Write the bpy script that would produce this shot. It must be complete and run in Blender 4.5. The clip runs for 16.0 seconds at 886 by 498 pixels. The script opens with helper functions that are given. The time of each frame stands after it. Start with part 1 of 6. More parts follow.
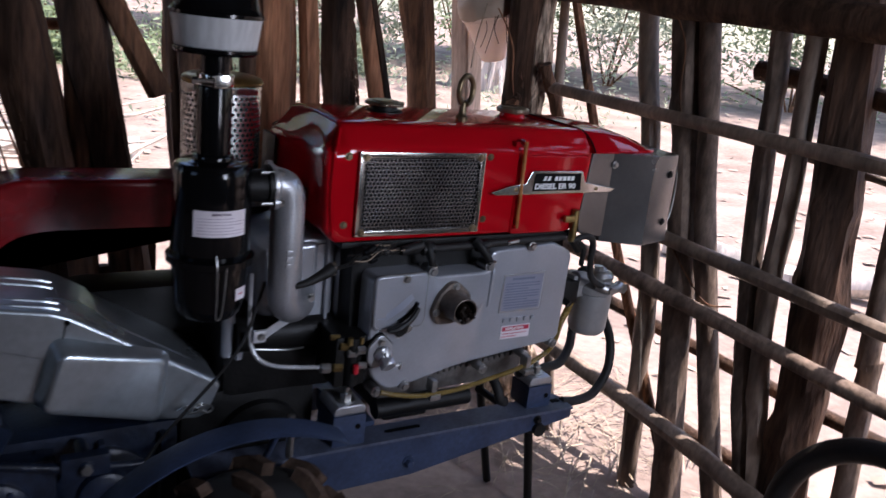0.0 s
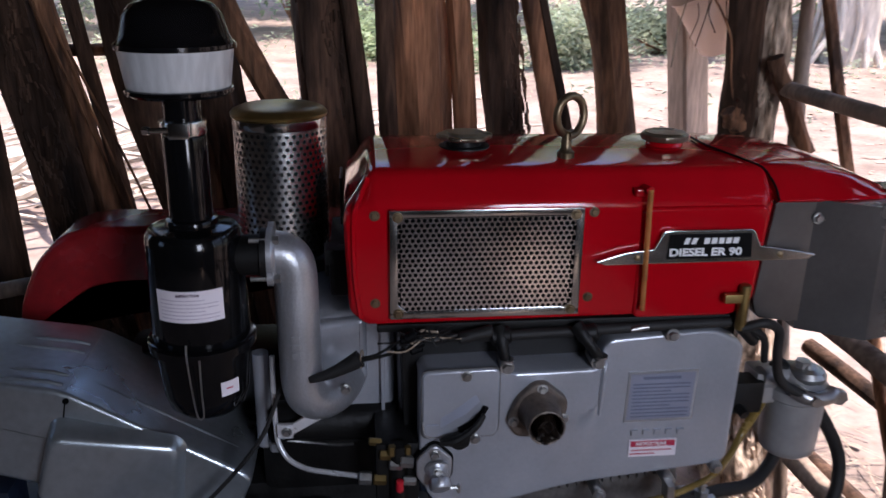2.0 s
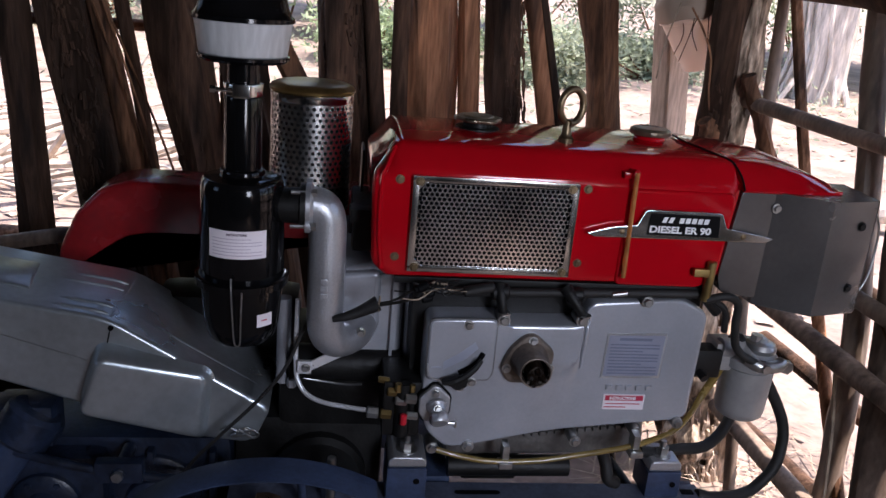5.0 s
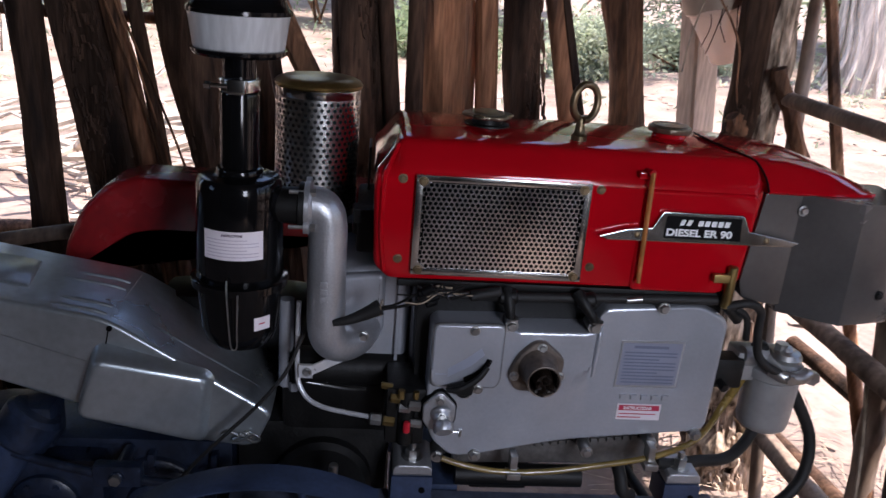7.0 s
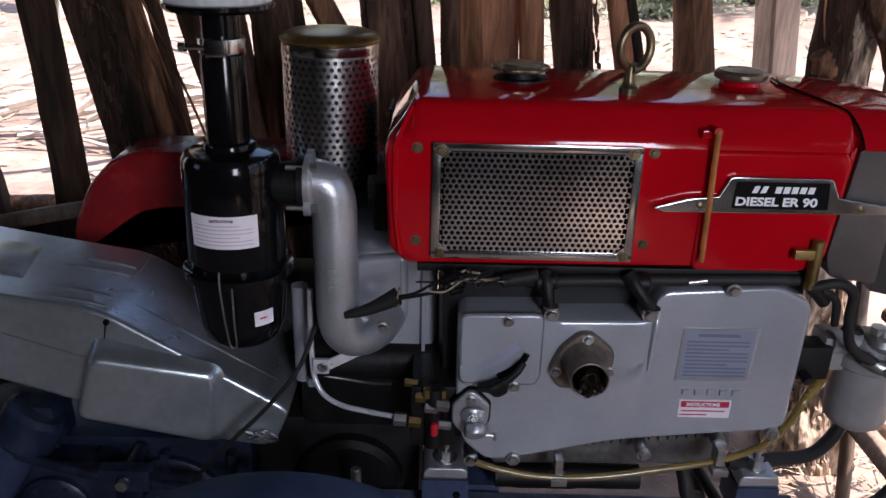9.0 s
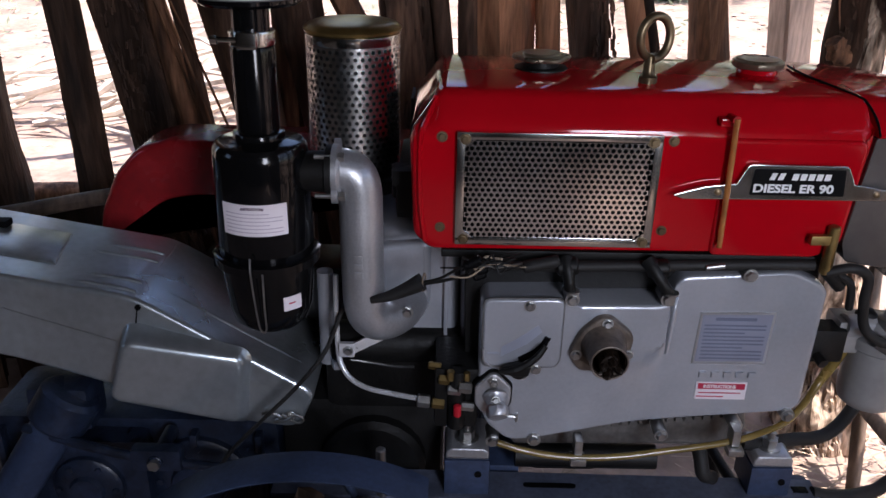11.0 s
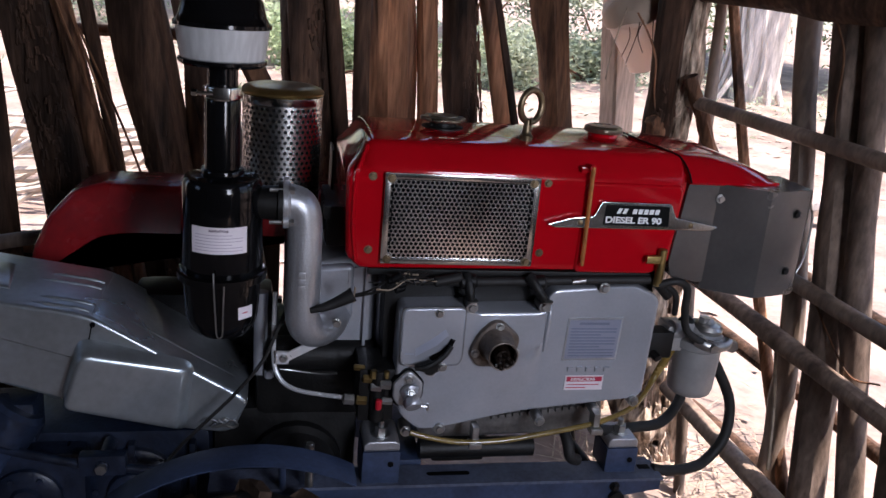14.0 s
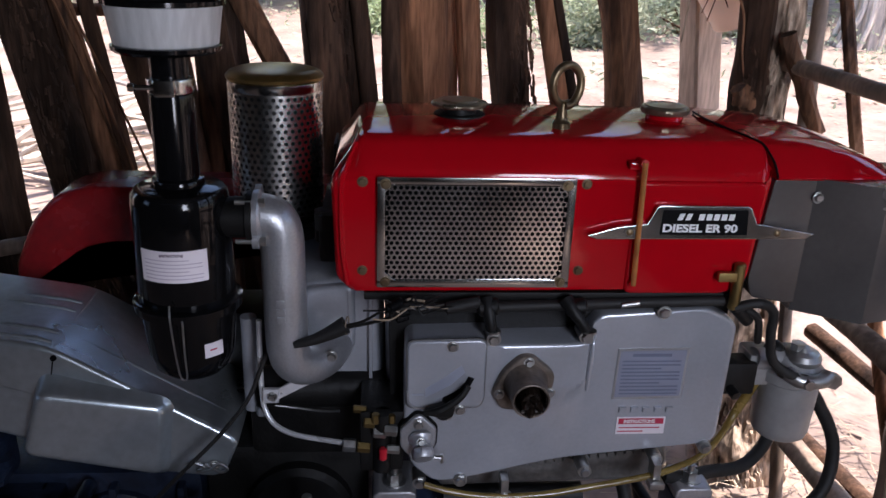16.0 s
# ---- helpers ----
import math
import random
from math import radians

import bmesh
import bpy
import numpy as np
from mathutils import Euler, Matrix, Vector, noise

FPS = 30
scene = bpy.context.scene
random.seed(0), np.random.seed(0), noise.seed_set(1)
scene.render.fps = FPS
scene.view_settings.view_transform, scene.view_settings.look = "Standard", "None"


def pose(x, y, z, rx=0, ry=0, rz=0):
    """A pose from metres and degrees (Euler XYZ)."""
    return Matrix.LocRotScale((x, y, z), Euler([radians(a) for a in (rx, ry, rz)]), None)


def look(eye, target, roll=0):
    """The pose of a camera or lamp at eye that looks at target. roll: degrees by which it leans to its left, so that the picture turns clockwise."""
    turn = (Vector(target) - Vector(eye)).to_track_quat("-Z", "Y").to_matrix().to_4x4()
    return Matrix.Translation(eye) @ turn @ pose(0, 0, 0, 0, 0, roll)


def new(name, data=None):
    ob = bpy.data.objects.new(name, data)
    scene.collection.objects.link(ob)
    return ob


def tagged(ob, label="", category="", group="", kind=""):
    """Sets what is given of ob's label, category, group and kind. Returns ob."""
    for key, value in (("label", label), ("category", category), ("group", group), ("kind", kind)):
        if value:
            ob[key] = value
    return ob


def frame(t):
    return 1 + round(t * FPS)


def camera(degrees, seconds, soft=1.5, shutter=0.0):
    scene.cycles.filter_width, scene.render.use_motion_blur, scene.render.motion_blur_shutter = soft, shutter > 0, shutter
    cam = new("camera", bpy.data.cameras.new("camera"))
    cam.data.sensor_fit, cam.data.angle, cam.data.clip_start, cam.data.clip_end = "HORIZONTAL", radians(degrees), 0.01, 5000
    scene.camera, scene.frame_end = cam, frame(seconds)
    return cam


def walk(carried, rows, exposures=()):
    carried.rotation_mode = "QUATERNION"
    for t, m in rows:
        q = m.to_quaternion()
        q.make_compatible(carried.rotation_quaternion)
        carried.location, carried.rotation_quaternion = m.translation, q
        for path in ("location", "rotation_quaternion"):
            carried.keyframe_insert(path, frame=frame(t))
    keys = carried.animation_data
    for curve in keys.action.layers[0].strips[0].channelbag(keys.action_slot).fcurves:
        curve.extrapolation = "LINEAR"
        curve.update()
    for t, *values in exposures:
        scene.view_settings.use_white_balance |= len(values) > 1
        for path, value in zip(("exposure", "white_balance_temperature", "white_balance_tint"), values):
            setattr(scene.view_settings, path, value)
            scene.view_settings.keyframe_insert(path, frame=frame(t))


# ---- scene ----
cam = camera(57.0, 16.0, soft=1.5, shutter=0.5)
PATH = [
    (0, (-0.642, -1.341, 1.228), (0.37, 0.289, 0.661), 6.5),
    (0.5, (-0.486, -1.281, 1.248), (0.474, 0.376, 0.675), 6.6),
    (1, (-0.388, -1.243, 1.256), (0.41, 0.491, 0.658), 5.9),
    (1.5, (-0.191, -1.175, 1.274), (0.256, 0.662, 0.623), 3.1),
    (2, (-0.05, -1.074, 1.28), (0.149, 0.802, 0.616), 0.7),
    (2.5, (-0.02, -1.004, 1.26), (0.097, 0.875, 0.584), -0.1),
    (3, (-0.062, -1.031, 1.264), (0.014, 0.861, 0.621), 1.3),
    (3.5, (-0.101, -1.108, 1.262), (0.06, 0.788, 0.646), 3.9),
    (4, (-0.141, -1.198, 1.256), (0.141, 0.679, 0.627), 5.0),
    (6.5, (-0.112, -1.276, 1.267), (0.136, 0.604, 0.632), 5.7),
    (7, (-0.086, -1.207, 1.262), (0.108, 0.672, 0.604), 4.8),
    (7.5, (-0.057, -1.118, 1.251), (0.084, 0.749, 0.549), 4.0),
    (8, (-0.032, -1.065, 1.249), (0.044, 0.793, 0.513), 3.2),
    (8.5, (-0.016, -1.04, 1.245), (0.035, 0.81, 0.485), 2.5),
    (9, (-0.003, -1.027, 1.244), (0.012, 0.813, 0.462), 1.5),
    (11.5, (-0.038, -1.077, 1.259), (-0.043, 0.748, 0.441), 1.2),
    (12, (-0.062, -1.134, 1.252), (-0.057, 0.71, 0.477), 1.9),
    (12.5, (-0.12, -1.2, 1.261), (0.008, 0.661, 0.54), 2.6),
    (13, (-0.17, -1.274, 1.259), (0.157, 0.586, 0.603), 4.0),
    (13.5, (-0.197, -1.324, 1.259), (0.21, 0.53, 0.63), 4.9),
    (14, (-0.19, -1.334, 1.266), (0.214, 0.525, 0.65), 5.2),
    (14.5, (-0.146, -1.295, 1.275), (0.209, 0.571, 0.651), 4.8),
    (15, (-0.085, -1.216, 1.277), (0.188, 0.658, 0.635), 3.8),
    (15.5, (-0.034, -1.128, 1.272), (0.163, 0.743, 0.593), 2.9),
    (16, (-0.006, -1.068, 1.265), (0.146, 0.792, 0.547), 2.0),
]
EXPOSURES = [(0.0, 1.56, 6250, 20), (2.5, 1.54, 6350, 20), (4.0, 1.68, 6450, 20), (7.0, 1.66, 6450, 20), (9.0, 1.68, 6600, 20), (11.5, 1.82, 6600, 20), (12.0, 1.84, 6600, 20), (13.0, 1.74, 6450, 20), (14.5, 1.69, 6450, 20), (16.0, 1.60, 6450, 20)]
walk(cam, [(t, look(eye, target, roll)) for t, eye, target, roll in PATH], EXPOSURES)
SUN_EL, SUN_AZ = 67.0, 112.0  # degrees: height, and turn from +y towards +x


# ---- world, sun ----
world = bpy.data.worlds.new("sky")
scene.world = world
world.use_nodes = True
wn = world.node_tree.nodes
sky = wn.new("ShaderNodeTexSky")
sky.sky_type = "NISHITA"
sky.sun_disc = False
sky.sun_elevation = radians(SUN_EL)
sky.sun_rotation = radians(SUN_AZ)
world.node_tree.links.new(sky.outputs[0], wn["Background"].inputs[0])
wn["Background"].inputs[1].default_value = 0.15
sun = new("sun", bpy.data.lights.new("sun", "SUN"))
sun.data.energy, sun.data.angle, sun.data.color = 4.1, radians(0.6), (1.0, 0.95, 0.87)
door_light = new("door_light", bpy.data.lights.new("door_light", "AREA"))  # added lamp: stands in for sky light from the unseen south side
door_light.data.shape, door_light.data.size, door_light.data.size_y = "RECTANGLE", 0.5, 1.15
door_light.data.energy, door_light.data.color = 11.5, (0.80, 0.89, 1.0)
door_light.matrix_world = look((0.82, -2.64, 1.48), (0.1, 0.0, 0.8))
sx = math.cos(radians(SUN_EL)) * math.sin(radians(SUN_AZ))
sy = math.cos(radians(SUN_EL)) * math.cos(radians(SUN_AZ))
sun.matrix_world = look((6 * sx, 6 * sy, 6 * math.sin(radians(SUN_EL))), (0, 0, 0))


# ---- materials ----
def material(name, base, rough=0.5, metal=0.0, var=0.25, scale=8.0, bump=0.0, bump_scale=60.0, stretch=(1, 1, 1),
             dark=None, fleck=0.0, coat=0.0, spec=0.5, rough_var=0.12, piece=0.0):
    """A painted, cast or natural surface: colour that varies at two scales, uneven gloss and a fine relief."""
    m = bpy.data.materials.new(name)
    m.use_nodes = True
    nt = m.node_tree
    N, L = nt.nodes, nt.links
    p = N["Principled BSDF"]
    p.inputs["Metallic"].default_value = metal
    p.inputs["Specular IOR Level"].default_value = spec
    p.inputs["Coat Weight"].default_value = coat
    p.inputs["Coat Roughness"].default_value = 0.08
    tc, mp = N.new("ShaderNodeTexCoord"), N.new("ShaderNodeMapping")
    mp.inputs["Scale"].default_value = stretch
    L.new(tc.outputs["Object"], mp.inputs[0])
    big, fine = N.new("ShaderNodeTexNoise"), N.new("ShaderNodeTexNoise")
    big.inputs["Scale"].default_value, big.inputs["Detail"].default_value = scale, 5.0
    fine.inputs["Scale"].default_value, fine.inputs["Detail"].default_value = bump_scale, 4.0
    L.new(mp.outputs[0], big.inputs[0]), L.new(mp.outputs[0], fine.inputs[0])
    ramp = N.new("ShaderNodeValToRGB")
    lo = dark or tuple(c * (1 - var) for c in base)
    hi = tuple(min(1.0, c * (1 + var)) for c in base)
    ramp.color_ramp.elements[0].position, ramp.color_ramp.elements[1].position = 0.32, 0.68
    ramp.color_ramp.elements[0].color, ramp.color_ramp.elements[1].color = (*lo, 1), (*hi, 1)
    L.new(big.outputs[0], ramp.inputs[0])
    colour = ramp.outputs[0]
    if fleck:
        mix = N.new("ShaderNodeMix")
        mix.data_type, mix.blend_type = "RGBA", "MULTIPLY"
        mix.inputs[0].default_value = fleck
        r2 = N.new("ShaderNodeValToRGB")
        r2.color_ramp.elements[0].position, r2.color_ramp.elements[1].position = 0.3, 0.7
        r2.color_ramp.elements[0].color, r2.color_ramp.elements[1].color = (0.25, 0.25, 0.25, 1), (1.3, 1.3, 1.3, 1)
        L.new(fine.outputs[0], r2.inputs[0]), L.new(colour, mix.inputs[6]), L.new(r2.outputs[0], mix.inputs[7])
        colour = mix.outputs[2]
    if piece:
        oi, hs, mr = N.new("ShaderNodeObjectInfo"), N.new("ShaderNodeHueSaturation"), N.new("ShaderNodeMapRange")
        mr.inputs[3].default_value, mr.inputs[4].default_value = 1 - piece, 1 + piece
        L.new(oi.outputs["Random"], mr.inputs[0]), L.new(mr.outputs[0], hs.inputs["Value"]), L.new(colour, hs.inputs["Color"])
        colour = hs.outputs[0]
    L.new(colour, p.inputs["Base Color"])
    rr = N.new("ShaderNodeMapRange")
    rr.inputs[3].default_value, rr.inputs[4].default_value = max(0.02, rough - rough_var), min(1.0, rough + rough_var)
    L.new(big.outputs[0], rr.inputs[0]), L.new(rr.outputs[0], p.inputs["Roughness"])
    if bump:
        b = N.new("ShaderNodeBump")
        b.inputs["Strength"].default_value, b.inputs["Distance"].default_value = min(1.0, bump), 0.004
        L.new(fine.outputs[0], b.inputs["Height"]), L.new(b.outputs[0], p.inputs["Normal"])
    return m


RED = material("red_enamel", (0.43, 0.003, 0.008), 0.075, var=0.12, scale=5, bump=0.012, bump_scale=60, rough_var=0.035, spec=0.5)
PIPE = material("bright_zinc_pipe", (0.72, 0.72, 0.74), 0.3, metal=0.45, var=0.12, scale=30)
# A darker red than the hood's enamel.
RED_DARK = material("darker_red_paint", (0.22, 0.009, 0.011), 0.24, var=0.3, scale=9, bump=0.05, coat=0.2, fleck=0.2)
GREY = material("grey_enamel", (0.405, 0.42, 0.46), 0.25, rough_var=0.05, metal=0.38, var=0.12, scale=7, bump=0.03, bump_scale=160, fleck=0.06)
SILVER = material("aluminium_paint", (0.45, 0.455, 0.475), 0.36, metal=0.7, var=0.14, scale=9, bump=0.12, bump_scale=260, fleck=0.14)
GUARD = material("grey_sheet_paint", (0.49, 0.54, 0.57), 0.29, rough_var=0.06, metal=0.8, var=0.2, scale=5, bump=0.04, bump_scale=70, fleck=0.14)
DARKGREY = material("dark_grey_casting", (0.13, 0.125, 0.12), 0.42, metal=0.3, var=0.4, scale=18, bump=0.15, bump_scale=120, fleck=0.3)
BOSSIRON = material("oily_brown_casting", (0.135, 0.105, 0.085), 0.42, metal=0.3, var=0.45, scale=22, bump=0.25, bump_scale=120, fleck=0.4)
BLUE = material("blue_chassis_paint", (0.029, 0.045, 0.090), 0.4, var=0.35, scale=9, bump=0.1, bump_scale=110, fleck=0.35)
NAVY = material("oily_navy_casting", (0.011, 0.018, 0.038), 0.38, var=0.5, scale=16, bump=0.3, bump_scale=90, fleck=0.5, spec=0.5)
# Darker than the grey enamel of the castings.
LAMPBOX = material("darker_grey_sheet", (0.20, 0.190, 0.186), 0.26, metal=0.7, var=0.25, scale=6, bump=0.02, bump_scale=120, fleck=0.08, rough_var=0.05)
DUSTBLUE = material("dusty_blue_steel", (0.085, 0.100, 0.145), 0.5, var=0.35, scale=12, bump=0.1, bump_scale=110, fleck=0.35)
FILTER = material("grey_filter_paint", (0.33, 0.325, 0.32), 0.4, metal=0.3, var=0.15, scale=10, bump=0.05, fleck=0.12)
BLACK = material("black_gloss_enamel", (0.004, 0.004, 0.0045), 0.11, var=0.3, rough_var=0.05, spec=0.32)
# Near-black iron; shade in hollows round the engine is partly in this colour.
DARK = material("near_black_iron", (0.005, 0.0047, 0.0045), 0.5, spec=0.3, var=0.5, scale=20, bump=0.2, bump_scale=120)
RUBBER = material("black_rubber", (0.014, 0.013, 0.0125), 0.6, spec=0.35, var=0.4, scale=14, bump=0.15, bump_scale=140)
CHROME = material("bright_plated_steel", (0.62, 0.62, 0.6), 0.17, metal=1.0, var=0.12, scale=14, rough_var=0.1)
SILENCER = material("bright_steel_guard", (0.80, 0.79, 0.78), 0.24, metal=1.0, var=0.15, scale=14, rough_var=0.08)
SCREEN = material("perforated_plated_steel", (0.64, 0.65, 0.66), 0.17, metal=1.0, var=0.2, scale=10, rough_var=0.05)
HOLEDARK = material("unlit_hole_black", (0.003, 0.003, 0.003), 0.9, var=0.3, spec=0.02)
STEEL = material("zinc_plated_steel", (0.43, 0.43, 0.42), 0.34, metal=0.95, var=0.22, scale=40, bump=0.05)
CAPSTEEL = material("dull_plated_cap", (0.30, 0.255, 0.185), 0.3, metal=0.85, var=0.25, scale=30, bump=0.05)
BRASS = material("dull_brass", (0.27, 0.19, 0.075), 0.4, metal=0.95, var=0.3, scale=24)
BRONZE = material("brown_passivated_steel", (0.20, 0.145, 0.085), 0.36, metal=0.85, var=0.35, scale=26)
GOLD = material("heat_tinted_steel_cap", (0.33, 0.215, 0.075), 0.34, metal=0.9, var=0.35, scale=11, fleck=0.2)
BAND = material("milky_plastic", (0.50, 0.50, 0.50), 0.42, var=0.14, scale=16, bump=0.05, stretch=(6, 6, 1))
PAPER = material("white_label", (0.76, 0.69, 0.72), 0.5, var=0.06)
PRINT = material("grey_print", (0.46, 0.38, 0.45), 0.6, var=0.1)
DARKPRINT = material("dark_print", (0.14, 0.09, 0.12), 0.6, var=0.1)
REDPRINT = material("red_print", (0.48, 0.02, 0.06), 0.5, var=0.1)
BLUELAB = material("blue_grey_data_plate", (0.27, 0.29, 0.37), 0.42, metal=0.3, var=0.15)
BLUELINE = material("pale_plate_lines", (0.30, 0.32, 0.39), 0.45, metal=0.3, var=0.1)
PLATEPRINT = material("dark_plate_print", (0.125, 0.14, 0.205), 0.5, var=0.1)
BADGEBLACK = material("matt_black_paint", (0.003, 0.003, 0.0035), 0.5, spec=0.08)
WHITE = material("white_lettering", (0.82, 0.82, 0.82), 0.45, var=0.05)
AMBER = material("amber_fuel_tube", (0.58, 0.23, 0.07), 0.2, var=0.3, scale=30, coat=0.4)
AMBER.node_tree.nodes["Principled BSDF"].inputs["Transmission Weight"].default_value = 0.45
YELLOW = material("yellow_fuel_hose", (0.25, 0.17, 0.045), 0.24, var=0.3, scale=26, coat=0.4)
YELLOW.node_tree.nodes["Principled BSDF"].inputs["Transmission Weight"].default_value = 0.3
REDCAP = material("red_plastic_cap", (0.5, 0.012, 0.025), 0.35, var=0.1)
WOOD = material("weathered_brown_timber", (0.25, 0.120, 0.064), 0.8, var=0.4, dark=(0.042, 0.021, 0.013), scale=7, bump=0.9, bump_scale=34, stretch=(3.0, 3.0, 0.42), fleck=0.7, spec=0.22, piece=0.5)
# Darker brown wood; the shade of backlit posts and rails is partly in it.
DARKWOOD = material("darker_brown_timber", (0.085, 0.046, 0.029), 0.8, var=0.45, dark=(0.022, 0.012, 0.008), scale=7, bump=0.9, bump_scale=34, stretch=(3.0, 3.0, 0.42), fleck=0.65, spec=0.22, piece=0.3)
REDWOOD = material("reddish_brown_timber", (0.42, 0.190, 0.098), 0.75, var=0.35, dark=(0.11, 0.052, 0.030), scale=8, bump=0.7, bump_scale=38, stretch=(3.2, 3.2, 0.35), fleck=0.55, spec=0.25, piece=0.15)
BARK = material("rough_split_bark", (0.60, 0.46, 0.345), 0.9, var=0.22, dark=(0.15, 0.098, 0.068), scale=26, bump=1.0, bump_scale=52, stretch=(2.0, 2.0, 0.45), fleck=0.6, spec=0.12, piece=0.1)
FENCEWOOD = material("weathered_grey_brown_pole", (0.20, 0.142, 0.108), 0.75, var=0.35, dark=(0.075, 0.050, 0.037), scale=9, bump=0.6, bump_scale=40, stretch=(2, 2, 0.75), fleck=0.55, spec=0.25, piece=0.3)
PALE = material("pale_debarked_timber", (0.50, 0.365, 0.275), 0.75, var=0.35, scale=8, bump=0.35, bump_scale=40, stretch=(3, 3, 0.35), fleck=0.4, spec=0.25)
POLE = material("dry_bamboo_pole", (0.205, 0.147, 0.11), 0.55, var=0.4, scale=7, bump=0.3, bump_scale=40, stretch=(2.2, 2.2, 0.6), fleck=0.45, spec=0.4, piece=0.25)
SOIL = material("dry_pinkish_soil", (0.30, 0.222, 0.182), 0.95, var=0.3, scale=2.2, bump=0.6, bump_scale=26, fleck=0.3, spec=0.1)
STRAW = material("dry_straw", (0.31, 0.24, 0.175), 0.75, var=0.35, scale=30, spec=0.2)
LEAF = material("bush_leaves", (0.27, 0.33, 0.19), 0.6, var=0.5, scale=1.3, fleck=0.3)
LEAF2 = material("pale_green_leaves", (0.40, 0.44, 0.31), 0.6, var=0.5, scale=1.5, fleck=0.25)
POT = material("pinkish_white_plastic", (0.88, 0.76, 0.68), 0.5, var=0.06, scale=6, spec=0.3)
for m in (LEAF, LEAF2, POT):  # thin leaves and thin plastic let light through
    nt = m.node_tree
    out, pb = nt.nodes["Material Output"], nt.nodes["Principled BSDF"]
    tr, mx = nt.nodes.new("ShaderNodeBsdfTranslucent"), nt.nodes.new("ShaderNodeMixShader")
    mx.inputs[0].default_value = 0.65 if m is POT else 0.5
    nt.links.new(pb.inputs["Base Color"].links[0].from_socket, tr.inputs[0])
    nt.links.new(pb.outputs[0], mx.inputs[1]), nt.links.new(tr.outputs[0], mx.inputs[2]), nt.links.new(mx.outputs[0], out.inputs[0])
LITTER = material("dead_leaves", (0.37, 0.285, 0.22), 0.85, var=0.3, scale=3, spec=0.1)
TRUNK = material("grey_tree_bark", (0.62, 0.53, 0.45), 0.9, var=0.3, scale=5, bump=0.7, bump_scale=14, stretch=(3, 3, 0.4), fleck=0.4, spec=0.1)
DRYBRANCH = material("bleached_dry_branches", (0.52, 0.44, 0.36), 0.85, var=0.3, scale=7, bump=0.3, bump_scale=30, fleck=0.3, spec=0.15)
GLAZE = material("oily_brown_iron", (0.022, 0.014, 0.010), 0.3, metal=0.5, var=0.6, scale=60, bump=0.6, bump_scale=220, fleck=0.5)
THATCH = material("dark_thatch", (0.045, 0.032, 0.022), 0.95, var=0.5, scale=6, bump=0.8, bump_scale=40, fleck=0.5, spec=0.1)
PLANK = material("dark_plank_wall", (0.05, 0.033, 0.023), 0.85, var=0.4, scale=5, bump=0.5, bump_scale=30, stretch=(2, 2, 0.3), fleck=0.5, spec=0.15)
MUD = material("caked_mud", (0.085, 0.055, 0.04), 0.95, var=0.4, scale=18, bump=0.8, bump_scale=60, fleck=0.5, spec=0.1)


# ---- mesh tools ----
def thing(name, at, label, category, group="", kind=""):
    ob = new(name)
    ob.location = at
    ob.empty_display_size = 0.05
    return tagged(ob, label, category, group, kind)


def finish(bm, name, mat, angle=38.0):
    me = bpy.data.meshes.new(name)
    bmesh.ops.recalc_face_normals(bm, faces=bm.faces)
    bm.to_mesh(me)
    bm.free()
    me.polygons.foreach_set("use_smooth", [True] * len(me.polygons))
    me.set_sharp_from_angle(angle=radians(angle))
    me.materials.append(mat)
    return me


def part(name, bm, mat, parent=None, label="", angle=38.0):
    """Links a bmesh, made in world places, as one mesh under a thing or a part."""
    ob = new(name, finish(bm, name, mat, angle))
    if parent is not None:
        ob.parent = parent
        if parent.type == "EMPTY":
            ob.matrix_parent_inverse = Matrix.Translation(-Vector(parent.location))
    return tagged(ob, label)


def box(x0, x1, y0, y1, z0, z1, bevel=0.004, seg=2):
    bm = bmesh.new()
    bmesh.ops.create_cube(bm, size=1.0)
    for v in bm.verts:
        v.co = Vector(((x0 + x1) / 2 + v.co.x * (x1 - x0), (y0 + y1) / 2 + v.co.y * (y1 - y0), (z0 + z1) / 2 + v.co.z * (z1 - z0)))
    if bevel:
        bmesh.ops.bevel(bm, geom=bm.edges[:], offset=bevel, segments=seg, profile=0.7, affect="EDGES")
    return bm


def basis(d):
    d = Vector(d).normalized()
    a = d.orthogonal().normalized() if abs(d.z) < 0.9 else Vector((1, 0, 0))
    a = (a - d * a.dot(d)).normalized()
    return d, a, d.cross(a)


def lathe(at, axis, profile, sides=32):
    """A turned body: profile is rows of (distance along the axis, radius)."""
    bm = bmesh.new()
    d, a, b = basis(axis)
    at = Vector(at)
    rings = []
    for h, r in profile:
        if r < 1e-5:
            rings.append([bm.verts.new(at + d * h)])
        else:
            rings.append([bm.verts.new(at + d * h + (a * math.cos(2 * math.pi * k / sides) + b * math.sin(2 * math.pi * k / sides)) * r) for k in range(sides)])
    for p, q in zip(rings, rings[1:]):
        for k in range(sides):
            n = (k + 1) % sides
            if len(p) == 1 and len(q) > 1:
                bm.faces.new((p[0], q[n], q[k]))
            elif len(q) == 1 and len(p) > 1:
                bm.faces.new((p[k], p[n], q[0]))
            elif len(p) > 1:
                bm.faces.new((p[k], p[n], q[n], q[k]))
    for ring in (rings[0], rings[-1]):
        if len(ring) > 1:
            bm.faces.new(ring)
    return bm


def rod(p, q, r, sides=12, r2=None, edge=0.0):
    d = Vector(q) - Vector(p)
    r2 = r if r2 is None else r2
    h = d.length
    prof = [(0, r), (h, r2)] if not edge else [(0, r - edge), (edge, r), (h - edge, r2), (h, r2 - edge)]
    return lathe(p, d, prof, sides)


